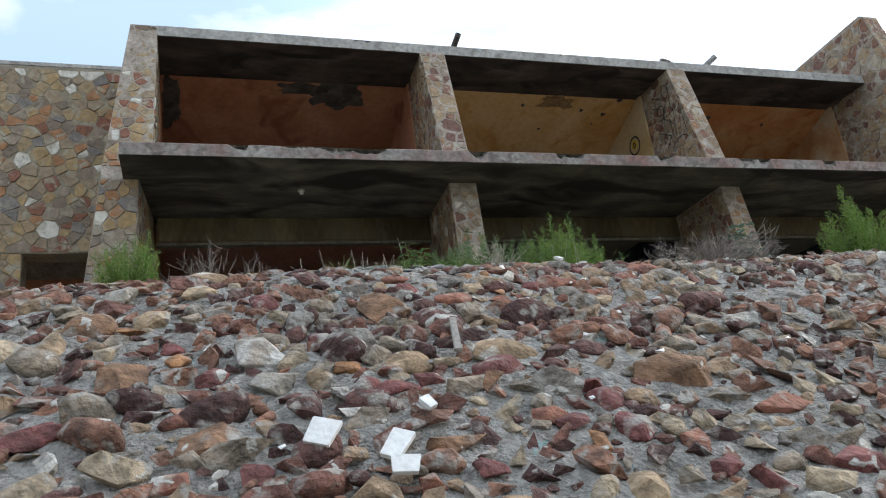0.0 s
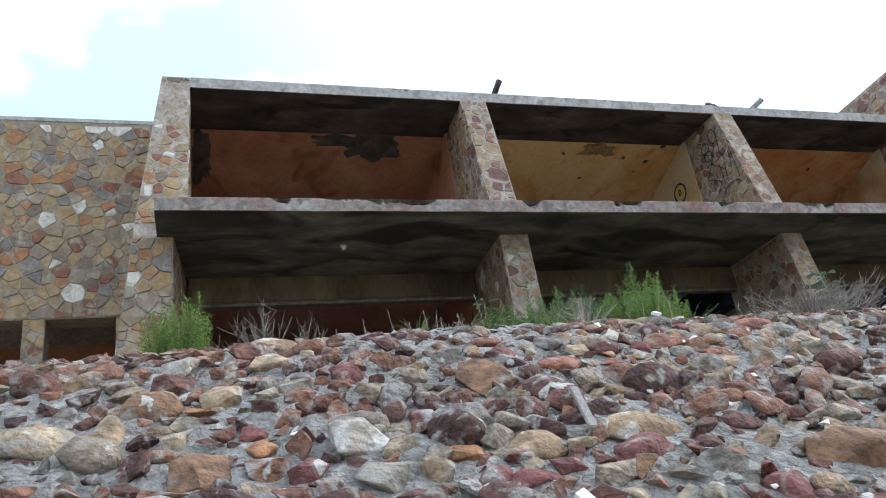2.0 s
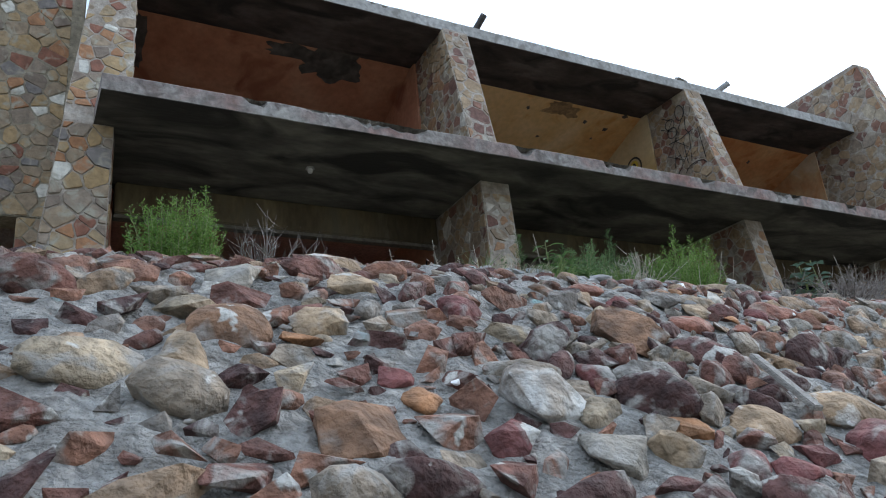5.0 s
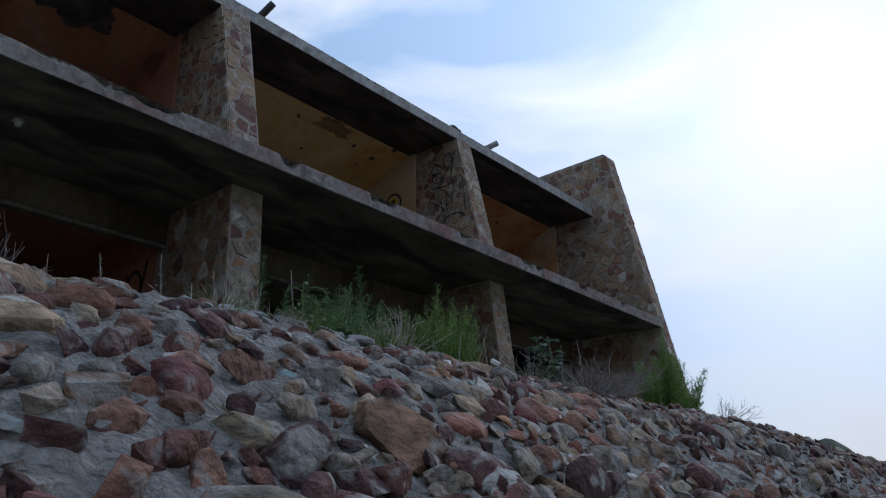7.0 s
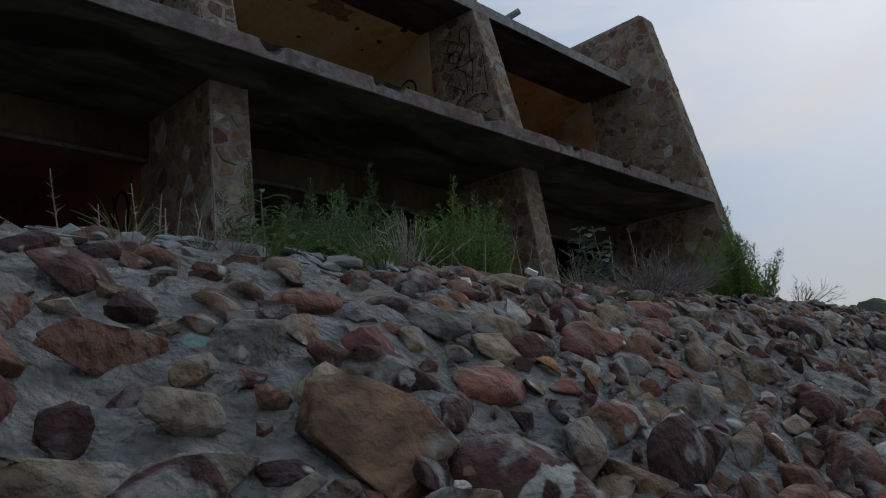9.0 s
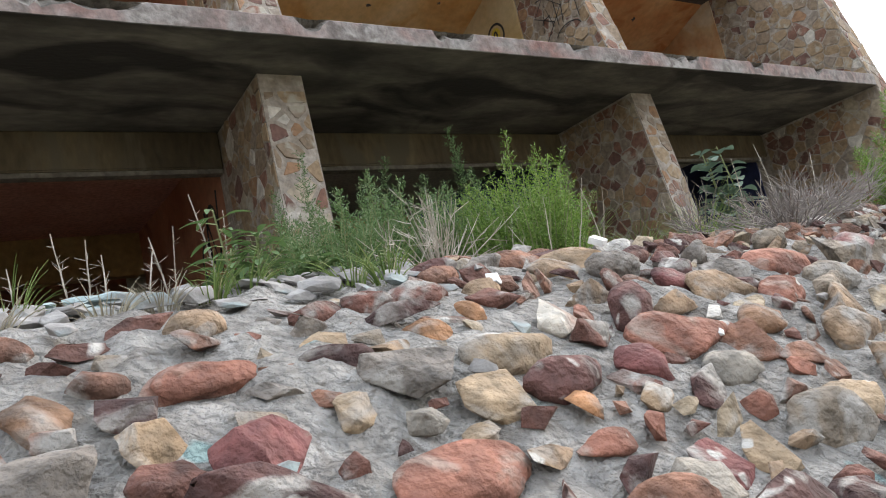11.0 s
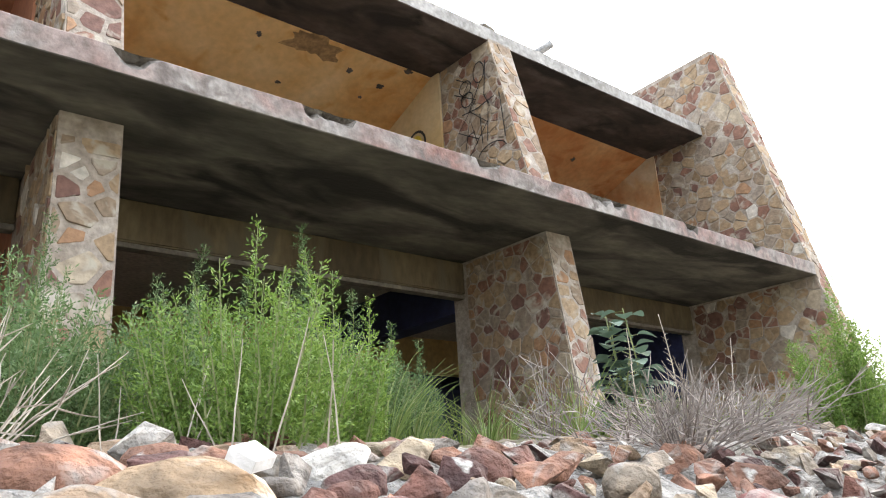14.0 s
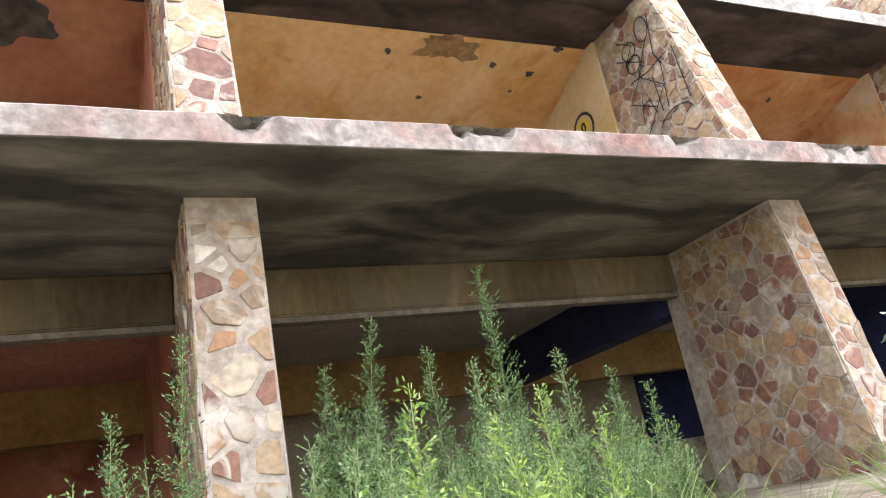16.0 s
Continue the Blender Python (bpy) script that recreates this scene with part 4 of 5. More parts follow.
class Sheaf:
    """Gathers thin stems and leaves, to be made into one mesh each."""

    def __init__(self):
        self.v, self.f = [], []

    def stem(self, pts, r0, r1):
        n0, k = len(self.v), len(pts)
        for i, p in enumerate(pts):
            d = (pts[min(i + 1, k - 1)] - pts[max(i - 1, 0)]).normalized()
            a = d.orthogonal().normalized()
            b = d.cross(a)
            r = r0 + (r1 - r0) * i / (k - 1)
            for q in range(3):
                t = q * 2.0944
                self.v.append(tuple(p + a * (r * math.cos(t)) + b * (r * math.sin(t))))
        for i in range(k - 1):
            for q in range(3):
                self.f.append((n0 + i * 3 + q, n0 + i * 3 + (q + 1) % 3, n0 + i * 3 + 3 + (q + 1) % 3, n0 + i * 3 + 3 + q))

    def leaf(self, p, d, length, width, fold=0.0):
        side = d.cross(Vector(prng.normal(size=3)))
        if side.length < 1e-4:
            side = d.orthogonal()
        side = side.normalized() * width
        n0, mid = len(self.v), p + d * (length * 0.45)
        self.v += [tuple(p), tuple(mid + side), tuple(p + d * length), tuple(mid - side)]
        self.f.append((n0, n0 + 1, n0 + 2, n0 + 3))

    def made(self, name, mat, parent, label=""):
        return mesh_object(name, self.v, self.f, mat, parent, label)


def curve_points(base, way, length, bend, k=6):
    """Points of a stem that starts at base along way and bends up or down."""
    pts, p, d = [base.copy()], base.copy(), way.normalized()
    for _ in range(k - 1):
        p = p + d * (length / (k - 1))
        d = (d + bend / (k - 1) + Vector(prng.normal(0, 0.05, 3))).normalized()
        pts.append(p.copy())
    return pts


def along(pts, t):
    s = t * (len(pts) - 1)
    i = min(int(s), len(pts) - 2)
    return pts[i].lerp(pts[i + 1], s - i), (pts[i + 1] - pts[i]).normalized()


def plume(top, mat, base, way, height, full, leaf_len, side_len=0.16):
    """A sprig: an upright stem with short leafy side shoots that get shorter towards its tip."""
    wood, green = Sheaf(), Sheaf()
    pts = curve_points(base, way, height, Vector((0, 0, 0.35)))
    wood.stem(pts, 0.0045, 0.0012)
    count = int(full * height / 0.0135)
    for i in range(count):
        t = 0.08 + 0.9 * (i + prng.random()) / count
        p, d = along(pts, t)
        out = Vector(prng.normal(size=3))
        out = (out - d * out.dot(d)).normalized()
        ln = side_len * height * (1.12 - t) ** 0.8 * prng.uniform(0.5, 1.15) + 0.014
        sd = (out * 0.75 + d * prng.uniform(0.4, 1.0)).normalized()
        n = max(2, int(ln / 0.0075))
        for j in range(n):
            q = p + sd * (ln * (j + 0.5) / n)
            ld = (sd + Vector(prng.normal(0, 0.6, 3))).normalized()
            green.leaf(q, ld, leaf_len * prng.uniform(0.6, 1.2), leaf_len * 0.15)
    n0 = len(wood.v)
    mesh_object("sprig", wood.v + green.v, wood.f + [tuple(i + n0 for i in f) for f in green.f], [green_stem, mat], top,
                indices=[0] * len(wood.f) + [1] * len(green.f))


def shrub(name, x, y, radius, height, count, mat, label, seed, leaf_len=0.019, full=1.4, dead=0, base_drop=0.05, tall=()):
    global prng
    prng = np.random.default_rng(seed)
    z = bank(x, y) - base_drop
    top = tagged(new(name), label, "shrub", group="wild shrubs on the terrace")
    top.location = (x, y, z)
    for i in range(count):
        a, r = prng.uniform(0, 6.283), radius * math.sqrt(prng.random())
        lean = Vector((math.cos(a), math.sin(a), 0)) * (r / radius)
        base = Vector((math.cos(a), math.sin(a), 0)) * (r * 0.55)
        h = height * prng.uniform(0.55, 1.0) * (1.0 - 0.4 * (r / radius) ** 2)
        plume(top, mat, base, Vector((0, 0, 1)) + lean * 0.55 * radius / max(height, 0.3) * 1.3, h, full, leaf_len, 0.19)
    for dx, dy, h in tall:
        plume(top, mat, Vector((dx, dy, 0)), Vector((prng.normal(0, 0.05), prng.normal(0, 0.05), 1)), h, full * 1.4, leaf_len, 0.13)
    for i in range(dead):
        straw = Sheaf()
        a, r = prng.uniform(0, 6.283), radius * prng.uniform(0.5, 1.0)
        base = Vector((math.cos(a) * r, math.sin(a) * r - 0.1, 0))
        straw.stem(curve_points(base, Vector((prng.normal(0, 0.3), prng.normal(0, 0.25), 1)), height * prng.uniform(0.25, 0.5), Vector((0, 0, 0.1))), 0.0028, 0.0012)
        straw.made("dead_stalk", dead_stem, top, "bleached dead stalk")
    return top


shrub("feathery_shrub", 2.7, 6.3, 0.58, 0.66, 120, sage_leaf, "large feathery sage-green shrub growing on the terrace", 1, dead=16)
shrub("feathery_shrub", 3.35, 6.75, 0.45, 0.72, 70, sage_leaf, "dense sage-green shrub between the others", 15)
shrub("feathery_shrub", 2.95, 6.9, 0.42, 0.62, 56, sage_leaf, "dense sage-green shrub between the others", 16)
shrub("feathery_shrub", 2.2, 5.85, 0.34, 0.45, 46, sage_leaf, "low feathery sage-green shrub with bleached stalks", 2, dead=18)
shrub("feathery_shrub", 3.22, 5.8, 0.4, 0.62, 84, bright_leaf, "bright green feathery shrub at the terrace edge", 3, dead=12, tall=((0.1, 0.1, 0.74), (0.25, 0.0, 0.66)))
shrub("feathery_shrub", 3.72, 6.25, 0.36, 0.6, 60, bright_leaf, "bright green feathery shrub with slender tips", 4, tall=((0.1, 0, 0.75), (0.25, 0.1, 0.66)))
shrub("feathery_shrub", 4.05, 8.35, 0.44, 1.1, 76, sage_leaf, "tall sage-green shrub in front of the ruin", 5, leaf_len=0.023, tall=((0.05, 0.1, 1.5), (-0.2, 0.0, 1.25)))
shrub("feathery_shrub", 4.72, 8.25, 0.46, 1.05, 84, sage_leaf, "tall sage-green shrub with one high spire", 6, leaf_len=0.023, tall=((0.1, 0.1, 1.75), (-0.3, 0, 1.25)))
shrub("feathery_shrub", 4.6, 7.45, 0.46, 0.86, 80, sage_leaf, "sage-green shrub in the middle of the growth", 13, leaf_len=0.021, tall=((0.2, 0.1, 1.05), (-0.3, 0, 0.95)))
shrub("feathery_shrub", 3.95, 7.2, 0.46, 0.84, 80, sage_leaf, "sage-green shrub in the middle of the growth", 14, leaf_len=0.021, tall=((0.2, 0.1, 1.0),))
shrub("feathery_shrub", 5.4, 8.0, 0.42, 0.86, 60, sage_leaf, "sage-green shrub with slender upright tips", 7, leaf_len=0.023, tall=((0.1, 0.1, 1.0), (0.32, 0.1, 0.9)))
shrub("feathery_shrub", 3.05, 7.7, 0.32, 0.9, 34, sage_leaf, "sage-green shrub behind the others", 8, leaf_len=0.021, tall=((0.05, 0.1, 1.32), (-0.25, 0, 1.0)))
shrub("feathery_shrub", -0.66, 5.8, 0.33, 0.58, 84, bright_leaf, "small round green shrub at the terrace edge", 9, tall=((0.18, 0, 0.62),))
shrub("feathery_shrub", 6.95, 5.7, 0.46, 0.78, 60, bright_leaf, "bright green shrub on the far edge of the bank", 10, leaf_len=0.023, tall=((0.0, 0, 0.95), (0.2, 0.1, 0.88)))
shrub("feathery_shrub", 8.6, 6.4, 0.45, 0.6, 30, bright_leaf, "green shrub beside the end wall", 11, leaf_len=0.03)
shrub("feathery_shrub", 1.75, 5.62, 0.14, 0.3, 10, sage_leaf, "small weedy seedling among rubble", 12)


def twig_bush(name, x, y, radius, height, count, mat, label, seed, forks=5, category="dead shrub"):
    global prng
    prng = np.random.default_rng(seed)
    ob = new(name)
    ob.location = (x, y, bank(x, y) - 0.03)
    for i in range(count):
        wood = Sheaf()
        a, r = prng.uniform(0, 6.283), prng.random()
        way = Vector((math.cos(a) * r * radius, math.sin(a) * r * radius, height * prng.uniform(0.5, 1.0) * (1.1 - 0.55 * r)))
        pts = curve_points(Vector((math.cos(a), math.sin(a), 0)) * 0.25 * radius * r, way, way.length, Vector((0, 0, prng.uniform(-0.5, 0.4))), 6)
        wood.stem(pts, 0.0034, 0.0011)
        for j in range(forks):
            p, d = along(pts, prng.uniform(0.3, 0.95))
            q = (d + Vector(prng.normal(0, 0.55, 3))).normalized()
            wood.stem(curve_points(p, q, way.length * prng.uniform(0.15, 0.38), Vector((0, 0, 0.1)), 4), 0.0025, 0.0009)
        wood.made("branch", mat, ob)
    return tagged(ob, label, category, group="dead shrubs on the terrace")


twig_bush("dry_shrub", 4.72, 5.42, 0.55, 0.32, 130, grey_twig, "sprawling grey leafless shrub at the terrace edge", 21, 6)
twig_bush("dry_shrub", 5.3, 5.6, 0.5, 0.36, 60, grey_twig, "grey leafless shrub beside green growth", 22, 6)
twig_bush("dry_shrub", 0.0, 6.35, 0.42, 0.62, 46, grey_twig, "thin bare shrub before the dark opening", 23, 6)
twig_bush("dry_shrub", 0.35, 6.5, 0.3, 0.5, 22, grey_twig, "thin bare shrub with crooked twigs", 24, 5)
twig_bush("dry_shrub", 4.45, 5.8, 0.32, 0.4, 16, grey_twig, "bleached bare stems leaning over stones", 25, 5)
twig_bush("dry_shrub", 2.5, 5.55, 0.3, 0.36, 44, dead_stem, "bleached bare stems below a green shrub", 26, 2)
twig_bush("dry_shrub", 8.2, 5.6, 0.4, 0.32, 30, grey_twig, "low bare shrub on the far bank", 27, 5)


def stalk(x, y, height, seed, lean=0.1):
    """A dead flower stalk with short side bristles."""
    global prng
    prng = np.random.default_rng(seed)
    wood = Sheaf()
    pts = curve_points(Vector((0, 0, 0)), Vector((prng.normal(0, lean), prng.normal(0, lean), 1)), height, Vector((0, 0, 0.05)))
    wood.stem(pts, 0.004, 0.002)
    for i in range(int(height * 60)):
        p, d = along(pts, prng.uniform(0.15, 0.85))
        wood.stem([p, p + (Vector((prng.normal(), prng.normal() * 0.5, 0.5))).normalized() * 0.035 * prng.uniform(0.4, 1.2)], 0.0012, 0.0006)
    ob = wood.made("dead_stalk", dead_stem, None)
    ob.location = (x, y, bank(x, y) - 0.02)
    return tagged(ob, "dry pinkish-brown weed stalk with bristles", "dead plant", group="dead stalks on the terrace")


for i, (x, y, h) in enumerate(((1.62, 5.5, 0.36), (1.2, 5.6, 0.28), (1.24, 5.55, 0.24), (1.3, 5.6, 0.2), (1.42, 5.6, 0.2), (1.05, 5.6, 0.18), (1.5, 5.65, 0.26), (0.95, 5.7, 0.3),
                               (0.8, 6.0, 0.35), (1.9, 6.2, 0.45), (1.7, 6.3, 0.4), (0.6, 6.2, 0.3), (5.5, 5.9, 0.62), (5.75, 5.8, 0.5), (5.3, 6.0, 0.55))):
    stalk(x, y, h, 40 + i)


def grass_tuft(x, y, height, blades, mat, seed, label):
    global prng
    prng = np.random.default_rng(seed)
    g = Sheaf()
    for i in range(blades):
        a = prng.uniform(0, 6.283)
        r = prng.random()
        pts = curve_points(Vector((math.cos(a), math.sin(a), 0)) * 0.04, Vector((math.cos(a) * 0.6 * r, math.sin(a) * 0.6 * r, 1)), height * prng.uniform(0.5, 1.1),
                           Vector((math.cos(a) * 0.9, math.sin(a) * 0.9, -0.9 * r)), 6)
        g.stem(pts, 0.0028, 0.0006)
    ob = g.made("grass_tuft", mat, None)
    ob.location = (x, y, bank(x, y) - 0.01)
    return tagged(ob, label, "grass", group="grass tufts on the terrace")


for i in range(26):
    q = np.random.default_rng(900 + i)
    grass_tuft(q.uniform(4.0, 8.5), q.uniform(6.2, 7.9), q.uniform(0.25, 0.5), 46, grass_leaf, 900 + i, "long green grass tuft on the terrace")
for i, (x, y) in enumerate(((1.35, 5.2), (1.5, 5.25), (1.62, 5.3), (0.95, 5.15), (1.95, 5.25), (2.05, 5.2), (1.2, 5.15), (2.15, 5.35), (1.0, 5.3))):
    grass_tuft(x, y, 0.12 + 0.03 * (i % 3), 36, grass_leaf if i % 3 else dry_leaf, 950 + i, "short grass tuft between rubble")


def broad_plant(x, y, height, seed, leaf=1.0, wide=0.42, mat=None, label="blue-green broad-leaved plant in the shade"):
    """A stalk with large oval blue-green leaves, each bent along its midrib."""
    global prng
    prng = np.random.default_rng(seed)
    top = tagged(new("broadleaf_plant"), label, "plant")
    top.location = (x, y, bank(x, y) - 0.03)
    wood = Sheaf()
    for s in range(4):
        way = Vector((prng.normal(0, 0.22), prng.normal(0, 0.15), 1))
        pts = curve_points(Vector((prng.normal(0, 0.06), prng.normal(0, 0.06), 0)), way, height * prng.uniform(0.7, 1.0), Vector((0, 0, 0.2)))
        wood.stem(pts, 0.009 * leaf, 0.004 * leaf)
        for i in range(15):
            t = 0.3 + 0.68 * i / 14
            p, d = along(pts, t)
            a = i * 2.4 + s
            out = Vector((math.cos(a), math.sin(a), prng.uniform(-0.1, 0.45))).normalized()
            side = out.cross(Vector((0, 0, 1))).normalized()
            up = side.cross(out)
            ln = leaf * (0.17 - 0.09 * t) * prng.uniform(0.8, 1.25)
            p2 = p + out * 0.05 * leaf
            wood.stem([p, p2], 0.003, 0.002)
            v, f = [], []
            for k in range(6):
                u = k / 5
                w = wide * ln * math.sin(math.pi * min(0.97, u * 0.9 + 0.06)) ** 0.8
                c = p2 + out * (ln * u) - up * (ln * 0.35 * u * u)
                v += [tuple(c - side * w + up * w * 0.3), tuple(c), tuple(c + side * w + up * w * 0.3)]
            for k in range(5):
                f += [(k * 3, k * 3 + 1, k * 3 + 4, k * 3 + 3), (k * 3 + 1, k * 3 + 2, k * 3 + 5, k * 3 + 4)]
            mesh_object("leaf", v, f, mat or broad_leaf, top, smooth=True)
    wood.made("stalk", green_stem, top)
    return top


broad_plant(6.5, 6.95, 0.9, 61, 1.1, 0.55)
broad_plant(6.95, 7.2, 0.6, 62)
broad_plant(1.76, 5.52, 0.3, 63, 0.75, 0.17, sage_leaf, "small green weed with narrow leaves among rubble")
broad_plant(2.02, 5.4, 0.16, 64, 0.6, 0.2, sage_leaf, "small green weed with narrow leaves among rubble")


# ---- small things on the bank ----
def lying(name, x, y, size, spin, mat, label, category, seed, tip=12, out=0.02, group=""):
    """A broken angular piece that lies on the bank."""
    ob = new(name, hull_stone(seed, 12, 0.05, name, mat))
    ob.matrix_world = stone_pose(x, y, size, out, spin, tip)
    return tagged(ob, label, category, group)


def tile_piece(x, y, a, b, spin, tip):
    bm = bmesh.new()
    bmesh.ops.create_cube(bm, size=2)
    for v in bm.verts:
        v.co.x += 0.12 * v.co.y * (1 if v.co.x > 0 else -0.4)
    bmesh.ops.bevel(bm, geom=bm.edges[:], offset=0.06, segments=2, affect="EDGES")
    ob = part("tile_fragment", bm, white_tile)
    ob.matrix_world = stone_pose(x, y, (a, b, 0.012), 0.085, spin, tip)
    return tagged(ob, "broken white tile lying on the stones", "tile fragment", group="broken white tiles")


tile_piece(0.37, 2.92, 0.066, 0.075, -32, 18)
tile_piece(0.675, 2.78, 0.05, 0.085, -38, 14)
tile_piece(0.67, 2.65, 0.06, 0.045, -12, 20)
tile_piece(2.86, 5.08, 0.035, 0.028, 30, 12)
tile_piece(0.92, 3.05, 0.03, 0.04, 30, 16)

stake = box("wooden_stake", -0.022, 0.022, -0.19, 0.19, -0.012, 0.012,
            material("weathered_wood", [(0.3, (0.22, 0.2, 0.18)), (0.7, (0.36, 0.34, 0.31))], scale=8, rough=0.95, bump=0.5, stretch=(6, 1, 6)), bevel=0.004)
stake.matrix_world = stone_pose(1.335, 3.7, (1, 1.15, 1), 0.075, -14, 3)
tagged(stake, "weathered grey wooden stake lying on stones", "stake")

rubble_mat = material("pale_rubble", [(0.3, (0.17, 0.16, 0.15)), (0.55, (0.27, 0.258, 0.245)), (0.75, (0.42, 0.405, 0.39))], scale=9, rough=0.95, bump=0.8, bump_scale=22,
                      grime=(0.3, 0.38, 0.38), grime_amount=0.2, grime_scale=5)
for i in range(110):
    q = np.random.default_rng(2200 + i)
    s = q.uniform(0.022, 0.075)
    lying("rubble_fragment", q.uniform(0.7, 2.25), q.uniform(5.12, 5.62), (s * q.uniform(1.0, 1.8), s * q.uniform(0.7, 1.0), s * q.uniform(0.25, 0.55)), q.uniform(-60, 60), rubble_mat,
          "pale broken concrete rubble at the terrace edge", "rubble", 2400 + i, tip=q.uniform(-24, 28), out=q.uniform(0.0, 0.035), group="rubble at the terrace edge")
for i in range(40):
    q = np.random.default_rng(1500 + i)
    s = q.uniform(0.018, 0.04)
    lying("rubble_fragment", q.uniform(-0.5, 4.2), q.uniform(2.6, 5.3), (s * 1.3, s, s * 0.5), q.uniform(-60, 60), white_tile if i % 3 == 0 else rubble_mat,
          "small pale chip lying between stones", "rubble", 1600 + i, out=0.03, group="loose chips on the bank")

# ---- fittings on the building ----


def vent_pipe(base, way, length, radius, mat, label):
    bm = bmesh.new()
    n, d = 18, Vector(way).normalized()
    a = d.orthogonal().normalized()
    b = d.cross(a)
    rings = []
    for s, r in ((0, radius), (length, radius), (length, radius * 0.78), (length * 0.3, radius * 0.78)):
        rings.append([bm.verts.new(Vector(base) + d * s + a * (r * math.cos(k * 6.2832 / n)) + b * (r * math.sin(k * 6.2832 / n))) for k in range(n)])
    for p, q in zip(rings, rings[1:]):
        for k in range(n):
            bm.faces.new((p[k], p[(k + 1) % n], q[(k + 1) % n], q[k]))
    bm.faces.new(rings[-1])
    bmesh.ops.recalc_face_normals(bm, faces=bm.faces)
    return tagged(part("vent_pipe", bm, mat, smooth=True), label, "pipe", group="pipes on the roof edge")


vent_pipe((3.93, 9.42, 9.13), (0.12, -0.75, 0.42), 0.34, 0.048, iron_mat, "dark iron pipe stub projecting from the roof edge")
vent_pipe((8.74, 9.45, 9.13), (0.42, -0.5, 0.34), 0.36, 0.05, grey_pipe_mat, "grey pipe stub projecting from the roof edge")
cap = new("stone_cap", hull_stone(71, 12, 0.06, "stone_cap", grey_stone))
cap.matrix_world = pose(8.0, 9.4, 9.2, 20, 10, 30) @ Matrix.Diagonal((0.16, 0.14, 0.13, 1))
tagged(cap, "rough grey stone lump on the roof edge", "stone")

holder = tagged(new("lamp_holder"), "broken white lamp holder under the balcony", "lamp holder")
holder.location = (1.28, 8.97, SOFFIT)
for nm, r0, r1, z0, z1, m in (("base_plate", 0.05, 0.045, -0.02, 0.002, roof_lip_mat), ("socket", 0.026, 0.03, -0.06, -0.018, white_tile)):
    bm = bmesh.new()
    bmesh.ops.create_cone(bm, cap_ends=True, segments=16, radius1=r0, radius2=r1, depth=z1 - z0, matrix=Matrix.Translation((0, 0, (z0 + z1) / 2)))
    part(nm, bm, m, holder)


def ribbon(name, pts, width, to_world, mat, parent=None, label=""):
    """A painted line on a wall, from points in the wall's own plane."""
    v, f = [], []
    for i, (a, b) in enumerate(pts):
        a0, b0 = pts[max(i - 1, 0)]
        a1, b1 = pts[min(i + 1, len(pts) - 1)]
        d = math.hypot(a1 - a0, b1 - b0) or 1
        nx, ny = -(b1 - b0) / d * width / 2, (a1 - a0) / d * width / 2
        v += [to_world(a + nx, b + ny), to_world(a - nx, b - ny)]
    f = [(2 * i, 2 * i + 1, 2 * i + 3, 2 * i + 2) for i in range(len(pts) - 1)]
    return mesh_object(name, v, f, mat, parent, label)


def loop(ca, cb, ra, rb, t0=0.0, t1=6.4, k=22, turn=0.0):
    c, s = math.cos(turn), math.sin(turn)
    out = []
    for i in range(k):
        t = t0 + (t1 - t0) * i / (k - 1)
        x, y = ra * math.cos(t), rb * math.sin(t)
        out.append((ca + x * c - y * s, cb + x * s + y * c))
    return out


scrawl = tagged(new("graffiti"), "black spray-painted scrawl on the stone wall", "graffiti")
on_fin3 = on_side(7.828, -1)
for pts in (loop(9.42, 8.62, 0.09, 0.13), loop(9.66, 8.52, 0.1, 0.09), loop(9.64, 8.36, 0.1, 0.09), [(9.8, 8.7), (9.6, 8.56), (9.75, 8.4)], [(9.3, 8.72), (9.36, 8.3), (9.3, 8.16)],
            [(9.72, 7.75), (9.62, 8.1), (9.52, 7.75)], [(9.68, 7.9), (9.55, 7.92)], [(9.45, 8.1), (9.44, 7.72)], [(9.36, 7.72), (9.3, 8.2), (9.22, 7.8), (9.12, 8.24), (9.08, 7.66)], [(9.86, 8.52), (9.5, 8.3), (9.82, 8.0), (9.5, 7.8)], [(9.4, 8.5), (9.62, 8.2), (9.34, 7.95), (9.7, 7.6)],
            [(9.75, 8.2), (9.5, 8.18), (9.2, 8.22)], loop(9.3, 7.55, 0.22, 0.12, 0.2, 3.0)):
    ribbon("stroke", pts, 0.015, lambda a, b: on_fin3(a, b, 0.0), black_paint, scrawl)
ring = tagged(new("graffiti"), "black ring with a yellow middle painted on plaster", "graffiti")
yellow_paint = material("yellow_spray_paint", [(0.3, (0.6, 0.42, 0.04)), (0.7, (0.72, 0.55, 0.08))], scale=9, rough=0.7, bump=0)
on_room = on_side(7.836, -1)
ribbon("stroke", loop(10.62, 8.18, 0.17, 0.17), 0.035, lambda a, b: on_room(a, b, 0), black_paint, ring)
mesh_object("spot", [on_room(10.62 + 0.1 * math.cos(t * 0.35), 8.2 + 0.1 * math.sin(t * 0.35), -0.002) for t in range(18)], [tuple(range(18))], yellow_paint, ring, "yellow spot")
ribbon("stroke", loop(10.62, 8.19, 0.03, 0.05), 0.03, lambda a, b: on_room(a, b, 0.003), black_paint, ring)
inner = tagged(new("graffiti"), "dark scrawl on the red inner wall", "graffiti")
on_red = on_side(3.396, -1)
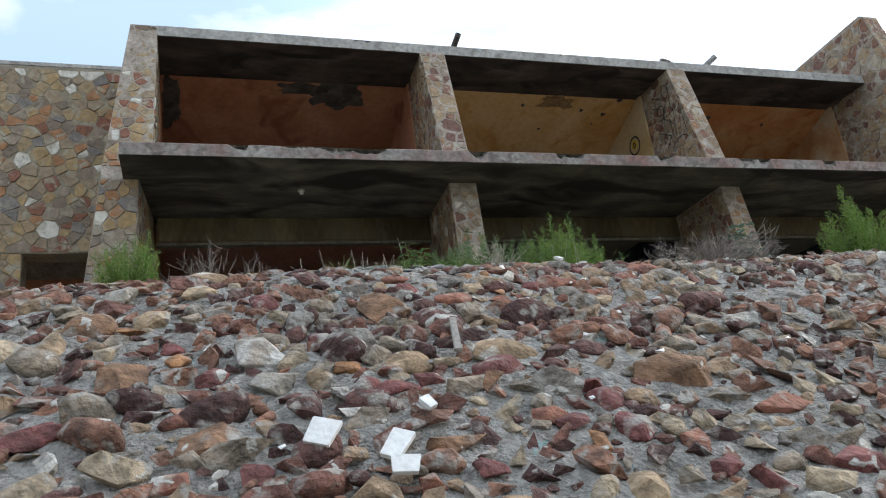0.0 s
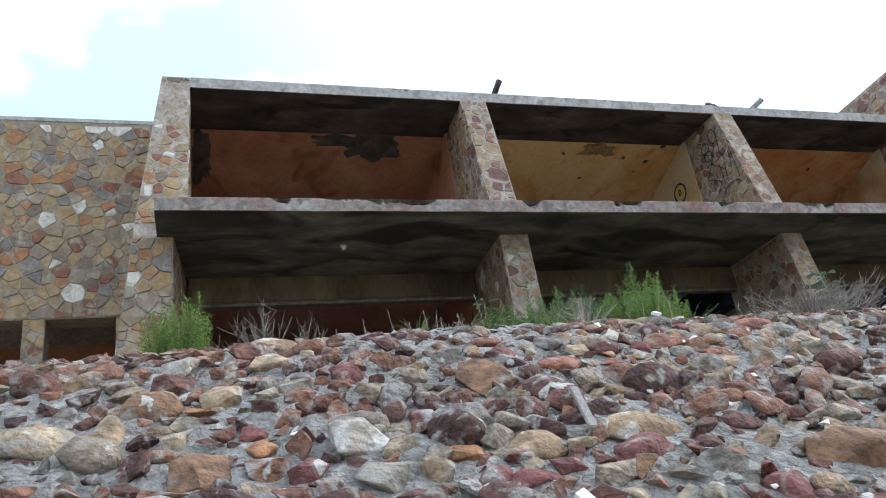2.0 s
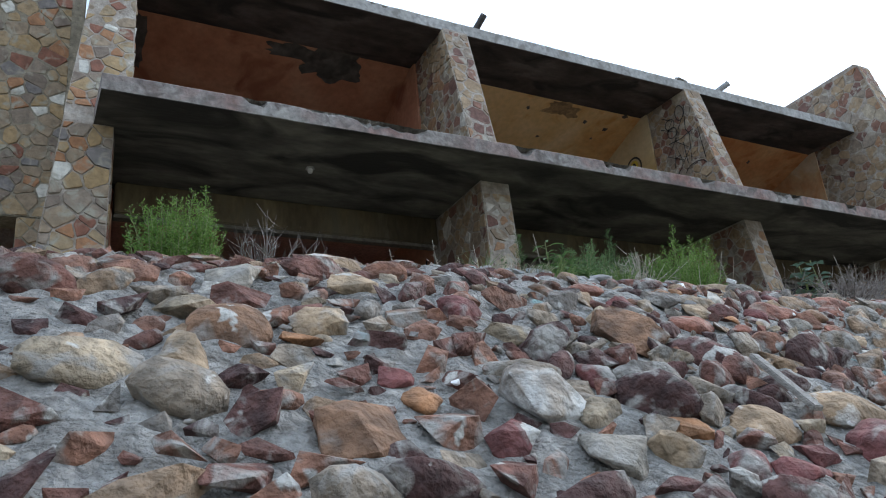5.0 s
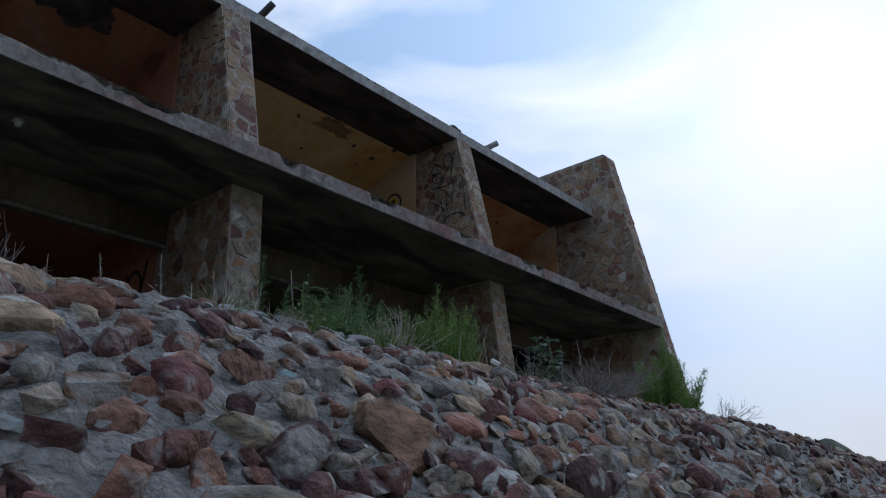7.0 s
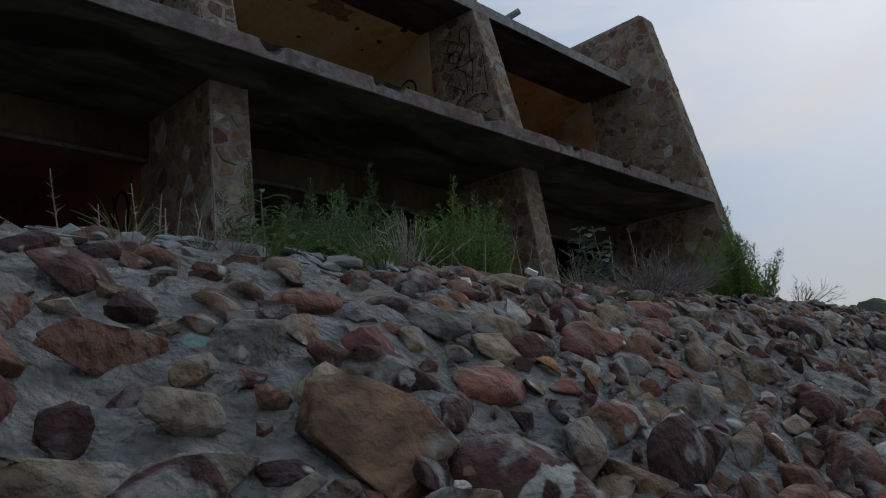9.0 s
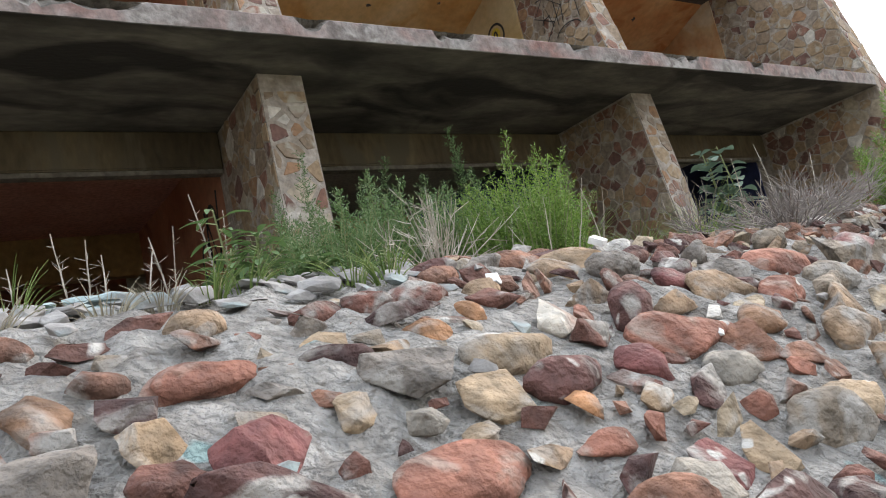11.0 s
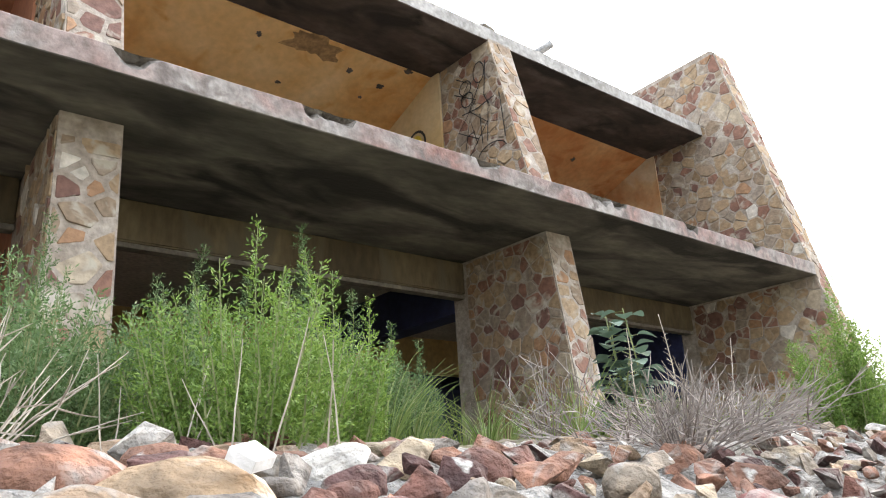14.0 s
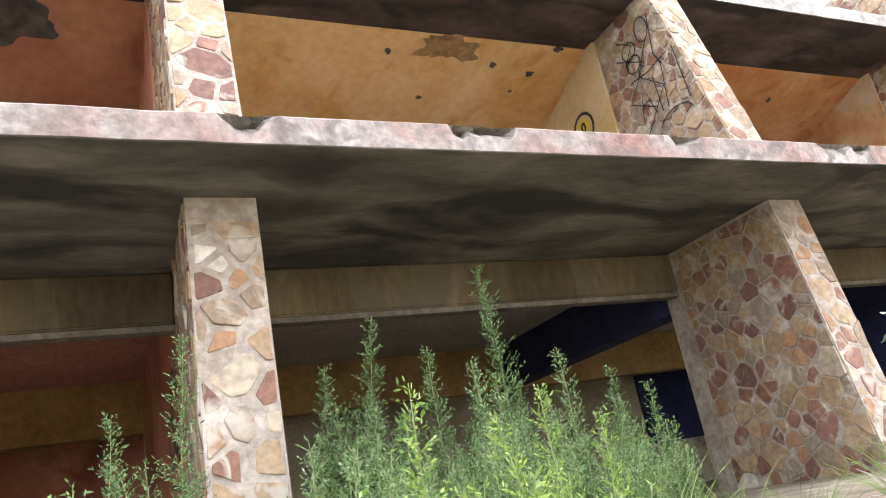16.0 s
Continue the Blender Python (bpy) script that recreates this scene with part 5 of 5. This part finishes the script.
for pts in (loop(10.6, 5.6, 0.18, 0.3), [(10.35, 6.0), (10.5, 5.2), (10.8, 5.9)], loop(10.9, 5.4, 0.15, 0.2), [(10.3, 5.0), (11.1, 5.1), (10.5, 4.8)]):
    ribbon("stroke", pts, 0.05, lambda a, b: on_red(a, b, 0), black_paint, inner)


def patch(name, ca, cb, ra, rb, seed, to_world, mat, label):
    """A thin irregular area where paint has fallen or burnt."""
    pts = []
    for i in range(40):
        t = i * 6.28319 / 40
        k = 0.75 + 0.5 * noise.noise((math.cos(t) * 1.6, math.sin(t) * 1.6, seed)) + 0.22 * noise.noise((math.cos(t) * 6, math.sin(t) * 6, seed))
        pts.append((ca + ra * k * math.cos(t), cb + rb * k * math.sin(t)))
    v = [to_world(*p) for p in pts] + [to_world(ca, cb)]
    return tagged(mesh_object(name, v, [(i, (i + 1) % 40, 40) for i in range(40)], mat), label, "stain", kind="structure")


def on_ceiling(a, b):
    return (a, b, 8.965 - (b - 10.28) * (8.965 - 6.95) / (15.6 - 10.28) - 0.005)


patch("trim_bare_patch", 2.2, 10.5, 0.62, 0.34, 3.0, on_ceiling, soot_mat, "bare dark patch where ceiling plaster has fallen")
patch("trim_bare_patch", 1.6, 10.38, 0.62, 0.13, 5.0, on_ceiling, soot_mat, "sooty patch along the ceiling edge")
patch("trim_bare_patch", -0.42, 10.75, 0.22, 0.6, 8.0, on_ceiling, soot_mat, "sooty patch in the ceiling corner")
patch("trim_bare_patch", 6.25, 10.42, 0.4, 0.2, 7.0, on_ceiling, material("light_soot", [(0.3, (0.2, 0.12, 0.065)), (0.7, (0.48, 0.29, 0.14))], scale=5, rough=1), "soot stain on the yellow ceiling")
for i, (a, b, r) in enumerate(((7.3, 10.62, 0.05), (7.15, 10.85, 0.025), (6.8, 10.55, 0.04), (5.6, 10.5, 0.035), (6.1, 11.0, 0.03), (7.5, 10.3, 0.05), (9.6, 10.6, 0.1), (11.0, 10.7, 0.04))):
    patch("trim_hole", a, b, r * 1.4, r, 20.0 + i, on_ceiling, soot_mat, "small dark hole in the plaster")
